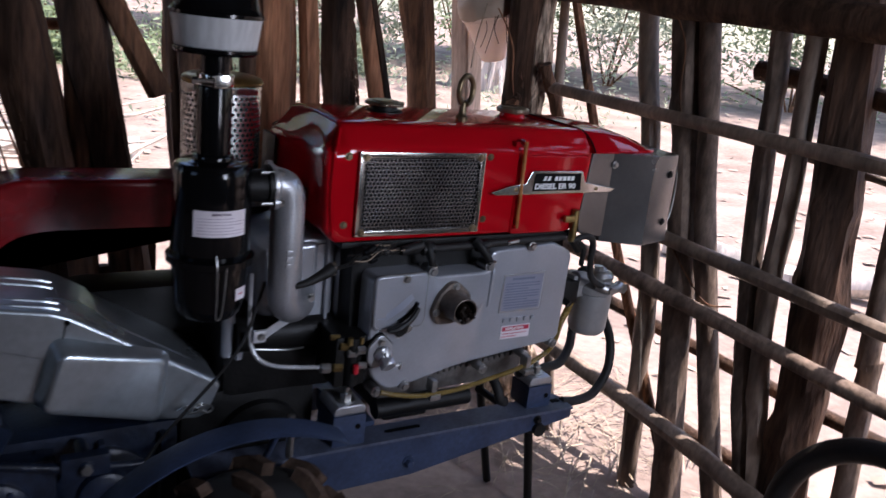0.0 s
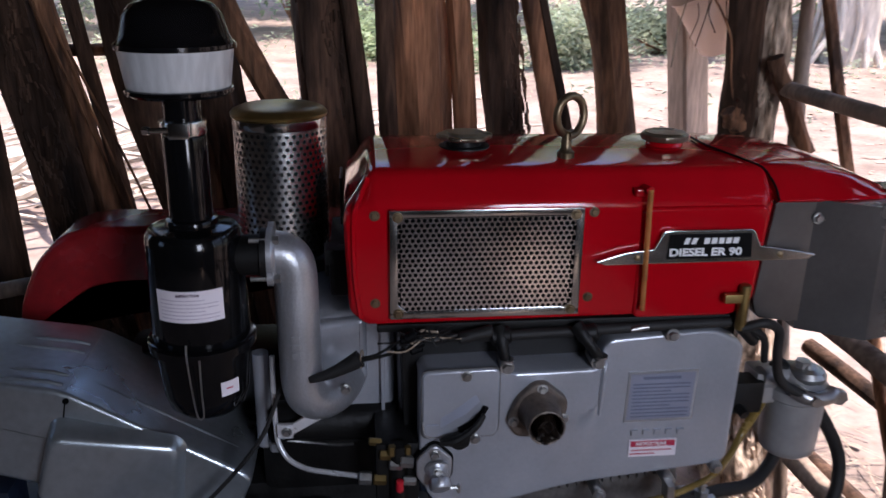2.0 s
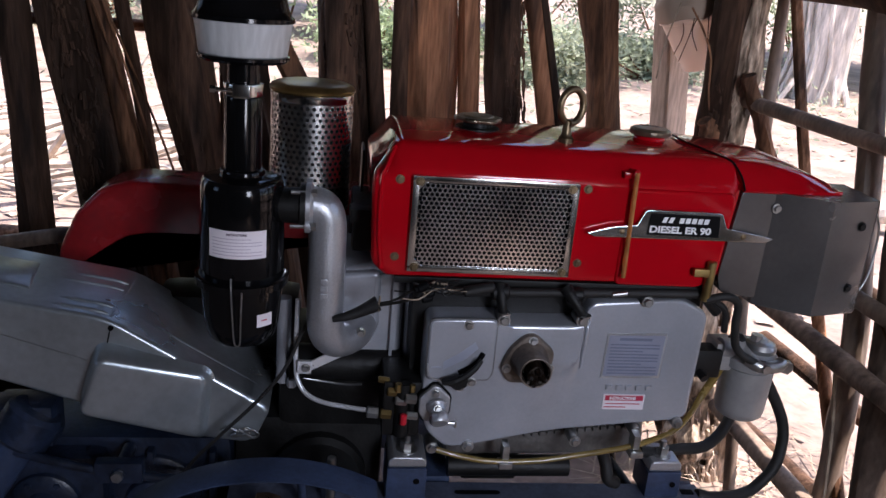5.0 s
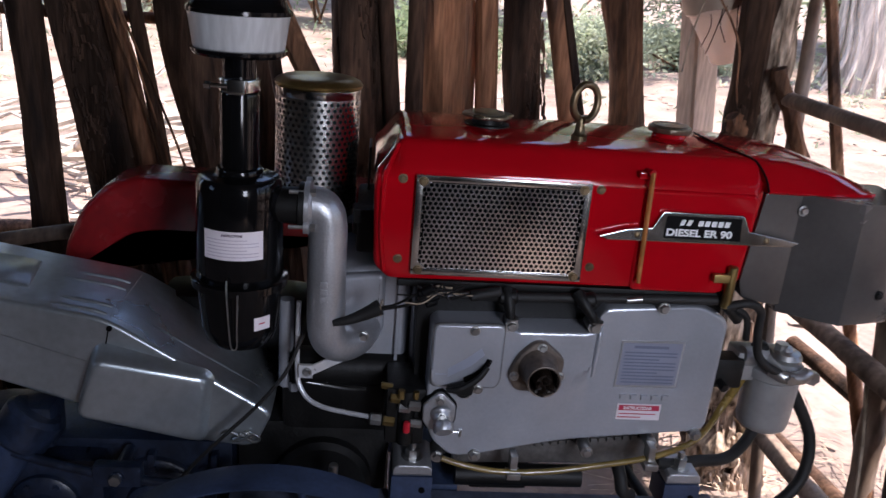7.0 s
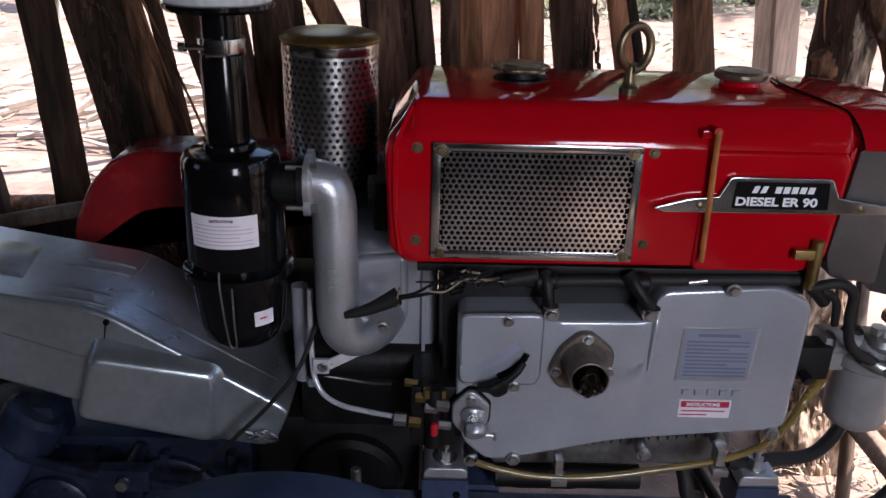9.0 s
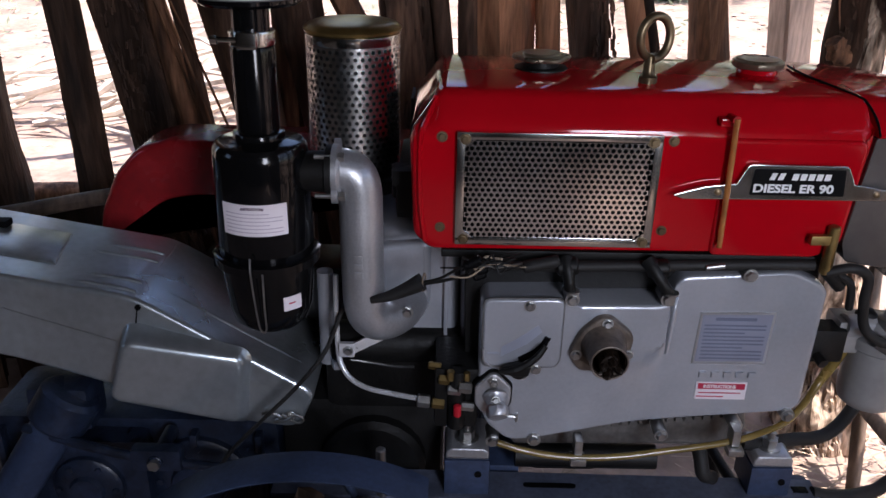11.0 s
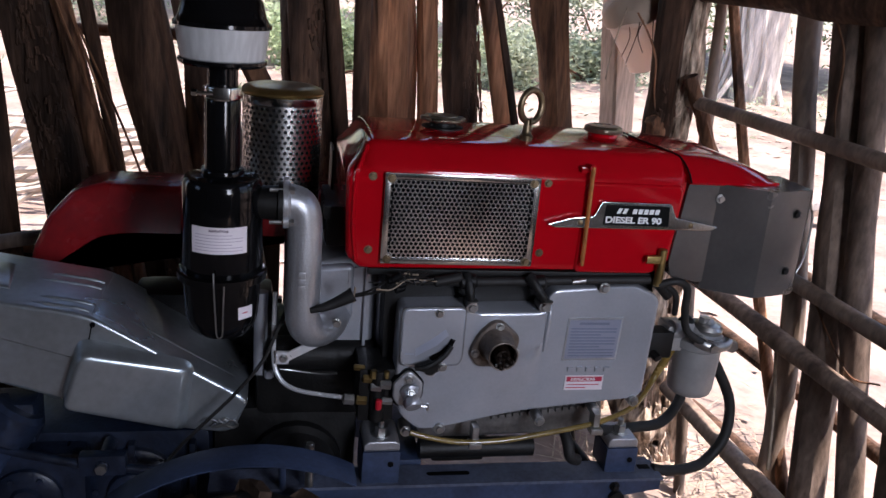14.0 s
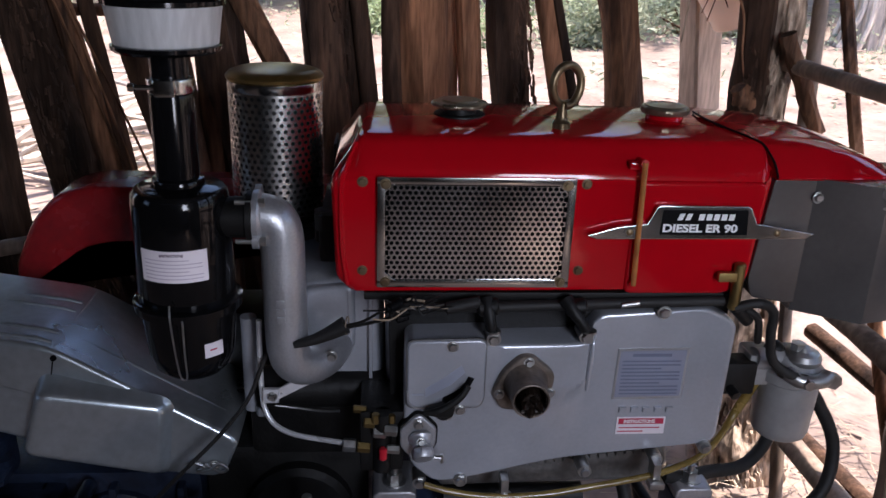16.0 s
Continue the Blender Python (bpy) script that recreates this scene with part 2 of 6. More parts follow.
def smooth_path(pts, n=8):
    P = [Vector(p) for p in pts]
    P = [2 * P[0] - P[1]] + P + [2 * P[-1] - P[-2]]
    out = []
    for i in range(1, len(P) - 2):
        for k in range(n):
            t = k / n
            a, b, c, d = P[i - 1], P[i], P[i + 1], P[i + 2]
            out.append(0.5 * (2 * b + (c - a) * t + (2 * a - 5 * b + 4 * c - d) * t * t + (3 * b - a - 3 * c + d) * t ** 3))
    return out + [P[-2]]


def tube(pts, r, sides=10, n=8, radii=None):
    """A pipe or cable swept along a smooth path."""
    path = smooth_path(pts, n) if n > 1 else [Vector(p) for p in pts]
    bm = bmesh.new()
    rings, a = [], None
    for i, p in enumerate(path):
        d = (path[min(i + 1, len(path) - 1)] - path[max(i - 1, 0)]).normalized()
        a = basis(d)[1] if a is None else (a - d * a.dot(d)).normalized()
        b = d.cross(a)
        rr = r if radii is None else r * np.interp(i / (len(path) - 1), np.linspace(0, 1, len(radii)), radii)
        rings.append([bm.verts.new(p + (a * math.cos(2 * math.pi * k / sides) + b * math.sin(2 * math.pi * k / sides)) * rr) for k in range(sides)])
    for p, q in zip(rings, rings[1:]):
        for k in range(sides):
            bm.faces.new((p[k], p[(k + 1) % sides], q[(k + 1) % sides], q[k]))
    bm.faces.new(rings[0]), bm.faces.new(rings[-1])
    return bm


def rounded(poly, r, seg=4):
    """A polygon with its corners rounded."""
    out, n = [], len(poly)
    for i in range(n):
        p, a, b = Vector(poly[i]), Vector(poly[i - 1]), Vector(poly[(i + 1) % n])
        u, v = (a - p), (b - p)
        k = min(r, u.length * 0.45, v.length * 0.45)
        u, v = p + u.normalized() * k, p + v.normalized() * k
        for s in range(seg + 1):
            t = s / seg
            out.append(u * (1 - t) ** 2 + p * 2 * t * (1 - t) + v * t * t)
    return out


def plate(poly, y0, y1, edge=0.004, round_r=0.0, steps=3):
    """An upright plate or casting: a polygon in x and z, from its front face at y0 back to y1, with a rounded front edge."""
    poly = rounded(poly, round_r) if round_r else [Vector(p) for p in poly]
    n = len(poly)
    area = sum(poly[i].x * poly[(i + 1) % n].y - poly[(i + 1) % n].x * poly[i].y for i in range(n))
    sign = 1 if area > 0 else -1
    inward = []
    for i in range(n):
        e = (poly[(i + 1) % n] - poly[i - 1])
        e = e.normalized() if e.length > 1e-9 else Vector((1, 0))
        inward.append(Vector((-e.y, e.x)) * sign)
    rows = [(y0 + edge * (1 - math.sin(k / steps * math.pi / 2)), edge * (1 - math.cos(k / steps * math.pi / 2))) for k in range(steps, -1, -1)] if edge else [(y0, 0.0)]
    if edge:
        rows.insert(0, (y0, edge * 1.35))
    rows.append((y1, 0.0))
    bm = bmesh.new()
    rings = [[bm.verts.new((p.x + q.x * off, y, p.y + q.y * off)) for p, q in zip(poly, inward)] for y, off in rows]
    for p, q in zip(rings, rings[1:]):
        for k in range(n):
            bm.faces.new((p[k], p[(k + 1) % n], q[(k + 1) % n], q[k]))
    bm.faces.new(rings[0]), bm.faces.new(rings[-1])
    return bm


def join(*bms):
    out = bmesh.new()
    for b in bms:
        me = bpy.data.meshes.new("piece")
        b.to_mesh(me)
        b.free()
        out.from_mesh(me)
        bpy.data.meshes.remove(me)
    return out


def bolt(at, axis=(0, -1, 0), r=0.007, h=0.006, washer=True):
    """A hexagon bolt head on its washer; at is on the surface."""
    head = lathe(at, axis, [(0.0, r), (h * 0.75, r), (h, r * 0.8)], 6)
    return join(head, lathe(at, axis, [(0, r * 1.35), (h * 0.22, r * 1.35)], 14)) if washer else head


def log(p, q, r0, r1, seed, rough=0.12, bend=0.02, sides=12, rings=22, flat=0.0, knots=2):
    """A crooked pole or trunk with an uneven, ridged skin and knots."""
    p, q = Vector(p), Vector(q)
    d, a, b = basis(q - p)
    rnd = random.Random(seed)
    ph, kn = rnd.uniform(0, 50), [(rnd.uniform(0.1, 0.9), rnd.uniform(0, 6.28), rnd.uniform(0.1, 0.28)) for _ in range(knots)]
    bm = bmesh.new()
    loops = []
    for i in range(rings):
        t = i / (rings - 1)
        c = p + (q - p) * t
        c += a * bend * noise.noise((ph, t * 2.1, 0)) * 2 + b * bend * noise.noise((ph, t * 2.1, 9)) * 2
        ring = []
        for k in range(sides):
            w = 2 * math.pi * k / sides
            r = (r0 + (r1 - r0) * t) * (1 + rough * 1.3 * noise.noise((math.cos(w) * 1.6 + ph, math.sin(w) * 1.6, t * 5)) + rough * 0.9 * noise.noise((math.cos(w) * 4 + ph, math.sin(w) * 4, t * 2.5)))
            for kt, kw, kr in kn:
                r *= 1 + kr * math.exp(-((t - kt) / 0.03) ** 2) * max(0.0, math.cos(w - kw)) ** 2
            ring.append(bm.verts.new(c + a * math.cos(w) * r + b * math.sin(w) * r * (1 - flat)))
        loops.append(ring)
    for u, v in zip(loops, loops[1:]):
        for k in range(sides):
            bm.faces.new((u[k], u[(k + 1) % sides], v[(k + 1) % sides], v[k]))
    bm.faces.new(loops[0]), bm.faces.new(loops[-1])
    return bm


def limb(pts, r0, r1, seed, rough=0.12, sides=12, n=8):
    """A crooked pole through given points, with an uneven skin."""
    path = smooth_path(pts, n)
    rnd = random.Random(seed)
    ph = rnd.uniform(0, 50)
    kn = [(rnd.uniform(0.05, 0.95), rnd.uniform(0, 6.28), rnd.uniform(0.15, 0.4)) for _ in range(4)]
    bm = bmesh.new()
    rings, a = [], Vector((0, -1, 0))
    for i, p in enumerate(path):
        t = i / (len(path) - 1)
        d = (path[min(i + 1, len(path) - 1)] - path[max(i - 1, 0)]).normalized()
        a = (a - d * a.dot(d)).normalized()
        b = d.cross(a)
        ring = []
        for k in range(sides):
            w = 2 * math.pi * k / sides
            r = (r0 + (r1 - r0) * t) * (1 + rough * 1.4 * noise.noise((math.cos(w) * 1.5 + ph, math.sin(w) * 1.5, t * 9)) + rough * noise.noise((math.cos(w) * 4 + ph, math.sin(w) * 4, t * 4)))
            for kt, kw, kr in kn:
                r *= 1 + kr * math.exp(-((t - kt) / 0.012) ** 2) * max(0.0, math.cos(w - kw)) ** 2
            ring.append(bm.verts.new(p + a * math.cos(w) * r + b * math.sin(w) * r))
        rings.append(ring)
    for p, q in zip(rings, rings[1:]):
        for k in range(sides):
            bm.faces.new((p[k], p[(k + 1) % sides], q[(k + 1) % sides], q[k]))
    bm.faces.new(rings[0]), bm.faces.new(rings[-1])
    return bm


def bark_chips(pts, r0, r1, count, seed, size=0.014, side=None):
    """Rough scales of bark standing off a pole through given points; side: the directions (radians) in which they grow."""
    path = smooth_path(pts, 10)
    rnd = random.Random(seed)
    verts, faces = [], []
    for _ in range(count):
        f = rnd.random()
        i = min(len(path) - 2, int(f * (len(path) - 1)))
        p, d = path[i].lerp(path[i + 1], rnd.random()), (path[i + 1] - path[i]).normalized()
        w = rnd.uniform(*(side or (0, 6.283)))
        out = Vector((math.cos(w), math.sin(w), 0))
        out = (out - d * out.dot(d)).normalized()
        across = d.cross(out)
        r = (r0 + (r1 - r0) * f) * rnd.uniform(0.93, 1.04)
        l, b, h = size * rnd.uniform(0.7, 2.2), size * rnd.uniform(0.25, 0.6), size * rnd.uniform(0.15, 0.45)
        d2 = (d + across * rnd.uniform(-0.3, 0.3)).normalized()
        c = p + out * r
        n = len(verts)
        for u, v, k in ((-1, -1, 0), (1, -0.8, 0), (0.9, 1, 0), (-1, 0.8, 0), (-0.7, -0.55, 1), (0.75, -0.4, rnd.uniform(0.5, 1.3)), (0.6, 0.6, 1), (-0.8, 0.4, rnd.uniform(0.5, 1.3))):
            verts.append(c + d2 * u * l * rnd.uniform(0.8, 1.15) + across * v * b * rnd.uniform(0.8, 1.2) + out * (h * k - 0.003))
        faces += [(n + 4, n + 5, n + 6, n + 7), (n, n + 1, n + 5, n + 4), (n + 1, n + 2, n + 6, n + 5), (n + 2, n + 3, n + 7, n + 6), (n + 3, n, n + 4, n + 7)]
    bm = bmesh.new()
    vs = [bm.verts.new(v) for v in verts]
    for q in faces:
        bm.faces.new([vs[k] for k in q])
    return bm


def loft(rings, caps=True):
    """Skin over closed rings of the same count."""
    bm = bmesh.new()
    rows = [[bm.verts.new(p) for p in ring] for ring in rings]
    n = len(rows[0])
    for p, q in zip(rows, rows[1:]):
        for k in range(n):
            bm.faces.new((p[k], p[(k + 1) % n], q[(k + 1) % n], q[k]))
    if caps:
        bm.faces.new(rows[0]), bm.faces.new(rows[-1])
    return bm


def holed(nx, nz, pitch, row, hole, place, thick=0.0012):
    """A perforated sheet: staggered rows of round holes; place(u, v, depth) gives a point of the sheet."""
    bm = bmesh.new()
    for j in range(nz):
        for i in range(nx):
            cx, cz = (i + 0.5 + 0.5 * (j % 2)) * pitch, (j + 0.5) * row
            rim, back, outer = [], [], []
            for k, (a, b) in enumerate(((1, 0), (1, 1), (0, 1), (-1, 1), (-1, 0), (-1, -1), (0, -1), (1, -1))):
                c, s = math.cos(math.pi / 4 * k), math.sin(math.pi / 4 * k)
                rim.append(bm.verts.new(place(cx + hole * c, cz + hole * s, 0)))
                back.append(bm.verts.new(place(cx + hole * c, cz + hole * s, thick)))
                outer.append(bm.verts.new(place(cx + a * pitch / 2, cz + b * row / 2, 0)))
            for k in range(8):
                n = (k + 1) % 8
                bm.faces.new((rim[k], outer[k], outer[n], rim[n]))
                bm.faces.new((rim[k], rim[n], back[n], back[k]))
    bmesh.ops.remove_doubles(bm, verts=bm.verts[:], dist=1e-5)
    return bm


def lettering(text, size, at, mat, parent, name="lettering", depth=0.0004, squeeze=1.0):
    """Raised letters on an upright face that looks to -y; at is the left end of the base line."""
    cu = bpy.data.curves.new("text", "FONT")
    cu.body, cu.size, cu.extrude, cu.offset = text, size, depth, size * 0.034
    tmp = new("text", cu)
    bpy.context.view_layer.update()
    me = bpy.data.meshes.new_from_object(tmp.evaluated_get(bpy.context.evaluated_depsgraph_get()))
    bpy.data.objects.remove(tmp)
    for v in me.vertices:
        v.co = Vector((at[0] + v.co.x * squeeze, at[1] - v.co.z, at[2] + v.co.y))
    me.materials.clear()
    me.materials.append(mat)
    ob = new(name, me)
    ob.parent = parent
    if parent.type == "EMPTY":
        ob.matrix_parent_inverse = Matrix.Translation(-Vector(parent.location))
    return ob


# ---- ground and distance ----
def ground_height(x, y):
    """Trodden floor under the roof, a gentle rise outside."""
    out = max(0.0, max(y - 1.1, x - 1.4, -1.4 - x) - 0.3)
    return 0.012 * noise.noise((x * 2.3, y * 2.3, 0)) + min(1.0, out / 3) * 0.10 * noise.noise((x * 0.35, y * 0.35, 3)) + 0.018 * out * min(1.0, out / 6)


def ground_sheet():
    def steps(lo, hi, mid0, mid1, fine):
        far = [1.4 ** k for k in range(0, 18)]
        a = list(np.arange(mid0, mid1 + 1e-6, fine))
        return [mid0 - f * fine * 1.6 * k / (k + 1) for k, f in reversed(list(enumerate(far))) if k] + a + [mid1 + f * fine * 1.6 * k / (k + 1) for k, f in enumerate(far) if k]
    xs, ys = steps(0, 0, -3.0, 4.0, 0.1), steps(0, 0, -2.0, 5.0, 0.1)
    bm = bmesh.new()
    grid = [[bm.verts.new((x, y, ground_height(x, y) if max(abs(x), abs(y)) < 30 else ground_height(max(-30, min(30, x)), max(-30, min(30, y))))) for x in xs] for y in ys]
    for j in range(len(ys) - 1):
        for i in range(len(xs) - 1):
            bm.faces.new((grid[j][i], grid[j][i + 1], grid[j + 1][i + 1], grid[j + 1][i]))
    return bm


ground = tagged(part("ground", ground_sheet(), SOIL), "dry pinkish bare soil, trodden and dusty", "ground", kind="structure")


def scatter(count, seed, area, size, slim, tall=0.0):
    """Loose flat flecks lying on the ground: straw or dead leaves."""
    rnd = random.Random(seed)
    verts, faces = [], []
    for _ in range(count):
        x, y = rnd.uniform(area[0], area[1]), rnd.uniform(area[2], area[3])
        w, l = rnd.uniform(0, 6.28), rnd.uniform(0.5, 1.2) * size
        z = ground_height(x, y) + 0.004 + rnd.uniform(0, tall)
        u, v = Vector((math.cos(w), math.sin(w), rnd.uniform(-0.12, 0.12))) * l, Vector((-math.sin(w), math.cos(w), rnd.uniform(-0.3, 0.3))) * l * slim
        n = len(verts)
        c = Vector((x, y, z))
        mid = Vector((0, 0, l * rnd.uniform(0.03, 0.18)))
        verts += [c - u - v, c - u + v, c + v + mid, c - v + mid, c + u + v, c + u - v]
        faces += [(n, n + 1, n + 2, n + 3), (n + 3, n + 2, n + 4, n + 5)]
    me = bpy.data.meshes.new("flecks")
    me.from_pydata([tuple(v) for v in verts], [], faces)
    return me


def stuff(name, me, mat, label, category):
    me.materials.append(mat)
    return tagged(new(name, me), label, category, kind="stuff")


stuff("straw", scatter(300, 4, (0.15, 1.5, -0.6, 1.1), 0.05, 0.035, 0.02), STRAW, "dry straw strewn over the trodden floor", "straw")
stuff("straw", scatter(230, 9, (0.6, 1.35, 0.1, 0.9), 0.11, 0.018, 0.035), STRAW, "long dry straw heaped at the foot of the posts", "straw")
stuff("leaf_litter", scatter(1200, 5, (-4.5, 6.5, 1.0, 9.0), 0.035, 0.5, 0.01), LITTER, "brown dead leaves lying on the soil", "leaf litter")
stuff("leaf_litter", scatter(350, 6, (1.2, 7.0, -3.0, 1.5), 0.032, 0.5, 0.01), LITTER, "brown dead leaves lying on the soil", "leaf litter")


def leaf_cloud(clumps, per, seed, size):
    """Many small folded leaves gathered round clump centres (x, y, z, radius)."""
    rnd = random.Random(seed)
    verts, faces = [], []
    for cx, cy, cz, cr in clumps:
        for _ in range(per):
            v = Vector((rnd.gauss(0, 0.5), rnd.gauss(0, 0.5), rnd.gauss(0, 0.42))) * cr
            c = Vector((cx, cy, cz)) + v
            if c.z < 0.02:
                continue
            u = Vector((rnd.gauss(0, 1), rnd.gauss(0, 1), rnd.gauss(-0.3, 0.6))).normalized() * size * rnd.uniform(0.6, 1.4)
            w = u.cross(Vector((rnd.gauss(0, 1), rnd.gauss(0, 1), 1.0))).normalized() * u.length * 0.32
            n = len(verts)
            verts += [c - u, c + w, c + u, c - w]
            faces.append((n, n + 1, n + 2, n + 3))
    me = bpy.data.meshes.new("leaves")
    me.from_pydata([tuple(v) for v in verts], [], faces)
    return me


def bush(at, radius, height, seed, mat, count=16, per=260, size=0.042):
    rnd = random.Random(seed)
    z = ground_height(at[0], at[1])
    ob = thing("bush", (at[0], at[1], z), "leafy green bush growing on dry soil", "bush", "bushes behind the shed")
    clumps = [(at[0] + rnd.gauss(0, radius * 0.5), at[1] + rnd.gauss(0, radius * 0.4), z + rnd.uniform(0.1, 1) * height, radius * rnd.uniform(0.3, 0.55)) for _ in range(count)]
    me = leaf_cloud(clumps, per, seed, size)
    me.materials.append(mat)
    crown = new("crown", me)
    crown.parent, crown.matrix_parent_inverse = ob, Matrix.Translation(-ob.location)
    for c in clumps[:6]:
        part("stem", log((at[0] + rnd.uniform(-0.1, 0.1), at[1], z - 0.03), c[:3], 0.02, 0.007, rnd.randint(0, 999), sides=6, rings=8), WOOD, ob)


for n, (x, y, r, h, m) in enumerate(((-3.4, 12.0, 1.7, 2.2, LEAF2), (-1.0, 12.6, 1.8, 2.4, LEAF), (1.0, 12.2, 1.7, 2.3, LEAF2), (3.0, 12.8, 1.8, 2.6, LEAF),
                                     (5.2, 12.2, 1.7, 2.3, LEAF2), (7.6, 12.0, 1.8, 2.5, LEAF), (9.6, 10.2, 1.8, 2.4, LEAF2), (11.4, 7.6, 1.8, 2.4, LEAF), (12.6, 5.0, 1.8, 2.4, LEAF2),
                                     (-5.8, 11.6, 1.8, 2.2, LEAF), (2.3, 8.6, 0.8, 0.55, LEAF2), (0.4, 9.4, 0.9, 0.6, LEAF), (4.0, 9.6, 0.8, 0.5, LEAF2), (13.0, 2.0, 1.8, 2.2, LEAF2))):
    bush((x, y), r, h * (2.1 if h > 1 else 1), 60 + n, m, count=34 if h > 1 else 16, per=330, size=0.06 if h > 1 else 0.05)
rw = random.Random(77)
stuff("low_weeds", leaf_cloud([(rw.uniform(-4, 8), rw.uniform(5.5, 12), 0.22, rw.uniform(0.15, 0.4)) for _ in range(150)], 26, 78, 0.035), LEAF2, "sparse pale green weeds on dry soil", "weeds")


rf = random.Random(91)
stuff("far_woods", leaf_cloud([(13.0 * math.sin(w) * k + rf.uniform(-1, 1), 13.5 * math.cos(w) * k, rf.uniform(0.4, 1.0) ** 1.3 * 8.0, rf.uniform(0.7, 1.3)) for w, k in ((rf.uniform(-0.75, 1.55), rf.uniform(1.1, 1.45)) for _ in range(520))], 110, 92, 0.15), LEAF2, "pale green sunlit woods beyond the clearing", "woods")


def tree(at, r, seed, height=5.0):
    """A trunk with limbs and a high, loose crown."""
    z = ground_height(*at)
    ob = thing("tree", (at[0], at[1], z), "tall tree with furrowed pale grey bark", "tree", "trees behind the shed")
    rnd = random.Random(seed)
    part("trunk", log((at[0], at[1], z - 0.1), (at[0] + 0.1, at[1], z + height), r, r * 0.6, seed, rough=0.16, bend=0.06, sides=26, rings=40), TRUNK, ob)
    for k in range(16):
        w = k * 0.39 + rnd.uniform(-0.1, 0.1)
        e, f = r * rnd.uniform(1.25, 1.9), r * rnd.uniform(0.85, 1.0)
        part("root", tube([(at[0] + e * math.cos(w), at[1] + e * math.sin(w), z - 0.05), (at[0] + f * 1.1 * math.cos(w + 0.2), at[1] + f * 1.1 * math.sin(w + 0.2), z + 0.5), (at[0] + f * math.cos(w - 0.1), at[1] + f * math.sin(w - 0.1), z + 1.3), (at[0] + f * 0.9 * math.cos(w + 0.25), at[1] + f * 0.9 * math.sin(w + 0.25), z + 2.6)], 0.034, 7, 6), TRUNK, ob)
    clumps = []
    for k in range(7):
        w = k * 0.9 + rnd.uniform(0, 0.5)
        tip = (at[0] + 1.5 * math.cos(w), at[1] + 1.5 * math.sin(w), z + height + rnd.uniform(0.2, 1.6))
        part("limb", log((at[0] + 0.1, at[1], z + height * rnd.uniform(0.8, 0.97)), tip, r * 0.35, 0.03, seed + k, sides=8, rings=10), TRUNK, ob)
        clumps += [(tip[0] + rnd.gauss(0, 0.4), tip[1] + rnd.gauss(0, 0.4), tip[2] + rnd.gauss(0, 0.3), 0.9) for _ in range(3)]
    me = leaf_cloud(clumps, 110, seed, 0.09)
    me.materials.append(LEAF)
    crown = new("crown", me)
    crown.parent, crown.matrix_parent_inverse = ob, Matrix.Translation(-ob.location)


tree((6.1, 9.0), 0.33, 31)
tree((-3.9, 7.6), 0.2, 32)


def dead_log(p, q, r, seed, label):
    ob = thing("fallen_log", ((p[0] + q[0]) / 2, (p[1] + q[1]) / 2, 0), label, "log", "logs on the ground")
    part("trunk", log(p, q, r, r * 0.8, seed, rough=0.2, bend=0.05, sides=10, rings=14), TRUNK, ob)


dead_log((-0.15, 3.2, 0.07), (0.75, 3.0, 0.08), 0.07, 41, "pale fallen log lying on bare soil")
dead_log((2.9, 1.9, 0.07), (3.6, 0.5, 0.07), 0.085, 44, "brown log lying on bare soil")
dead_log((2.6, 3.3, 0.09), (3.5, 3.0, 0.1), 0.08, 42, "pale fallen log lying on bare soil")
dead_log((-0.9, 4.6, 0.1), (0.4, 4.3, 0.1), 0.09, 43, "grey fallen log lying on dead leaves")

rb = random.Random(8)
brush = thing("brushwood_pile", (-1.5, 3.3, 0), "heap of dry grey branches behind the shed", "brushwood")
for k in range(46):
    cx, cy, w = rb.gauss(-1.35, 0.75), rb.gauss(3.5, 0.5), rb.uniform(-0.9, 0.9)
    l, z = rb.uniform(0.4, 1.0), rb.uniform(0.03, 0.5)
    part("branch", log((cx - l * math.cos(w), cy - l * math.sin(w), max(0.02, z - rb.uniform(0, 0.4))), (cx + l * math.cos(w), cy + l * math.sin(w), z + rb.uniform(0, 0.25)),
                       rb.uniform(0.012, 0.03), 0.006, k, sides=6, rings=8, bend=0.08), DRYBRANCH, brush)


# ---- the shed ----
wall_north = thing("wall_north", (0, 0.78, 0), "wall of crooked upright timber posts with gaps", "wall", kind="structure")
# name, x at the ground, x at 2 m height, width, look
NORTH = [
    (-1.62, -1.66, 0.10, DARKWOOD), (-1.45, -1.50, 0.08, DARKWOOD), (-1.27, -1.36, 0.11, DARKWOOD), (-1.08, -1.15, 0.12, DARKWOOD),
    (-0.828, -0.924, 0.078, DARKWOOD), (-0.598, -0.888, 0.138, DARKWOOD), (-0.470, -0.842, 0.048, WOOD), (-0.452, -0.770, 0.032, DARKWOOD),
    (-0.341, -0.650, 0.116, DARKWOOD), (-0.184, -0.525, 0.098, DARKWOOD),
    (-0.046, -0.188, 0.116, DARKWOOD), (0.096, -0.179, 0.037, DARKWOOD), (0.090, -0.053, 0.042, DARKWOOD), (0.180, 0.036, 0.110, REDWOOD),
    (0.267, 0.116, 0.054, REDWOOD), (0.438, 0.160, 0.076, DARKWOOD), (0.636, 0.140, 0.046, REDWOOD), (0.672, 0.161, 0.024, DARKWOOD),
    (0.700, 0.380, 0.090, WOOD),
]
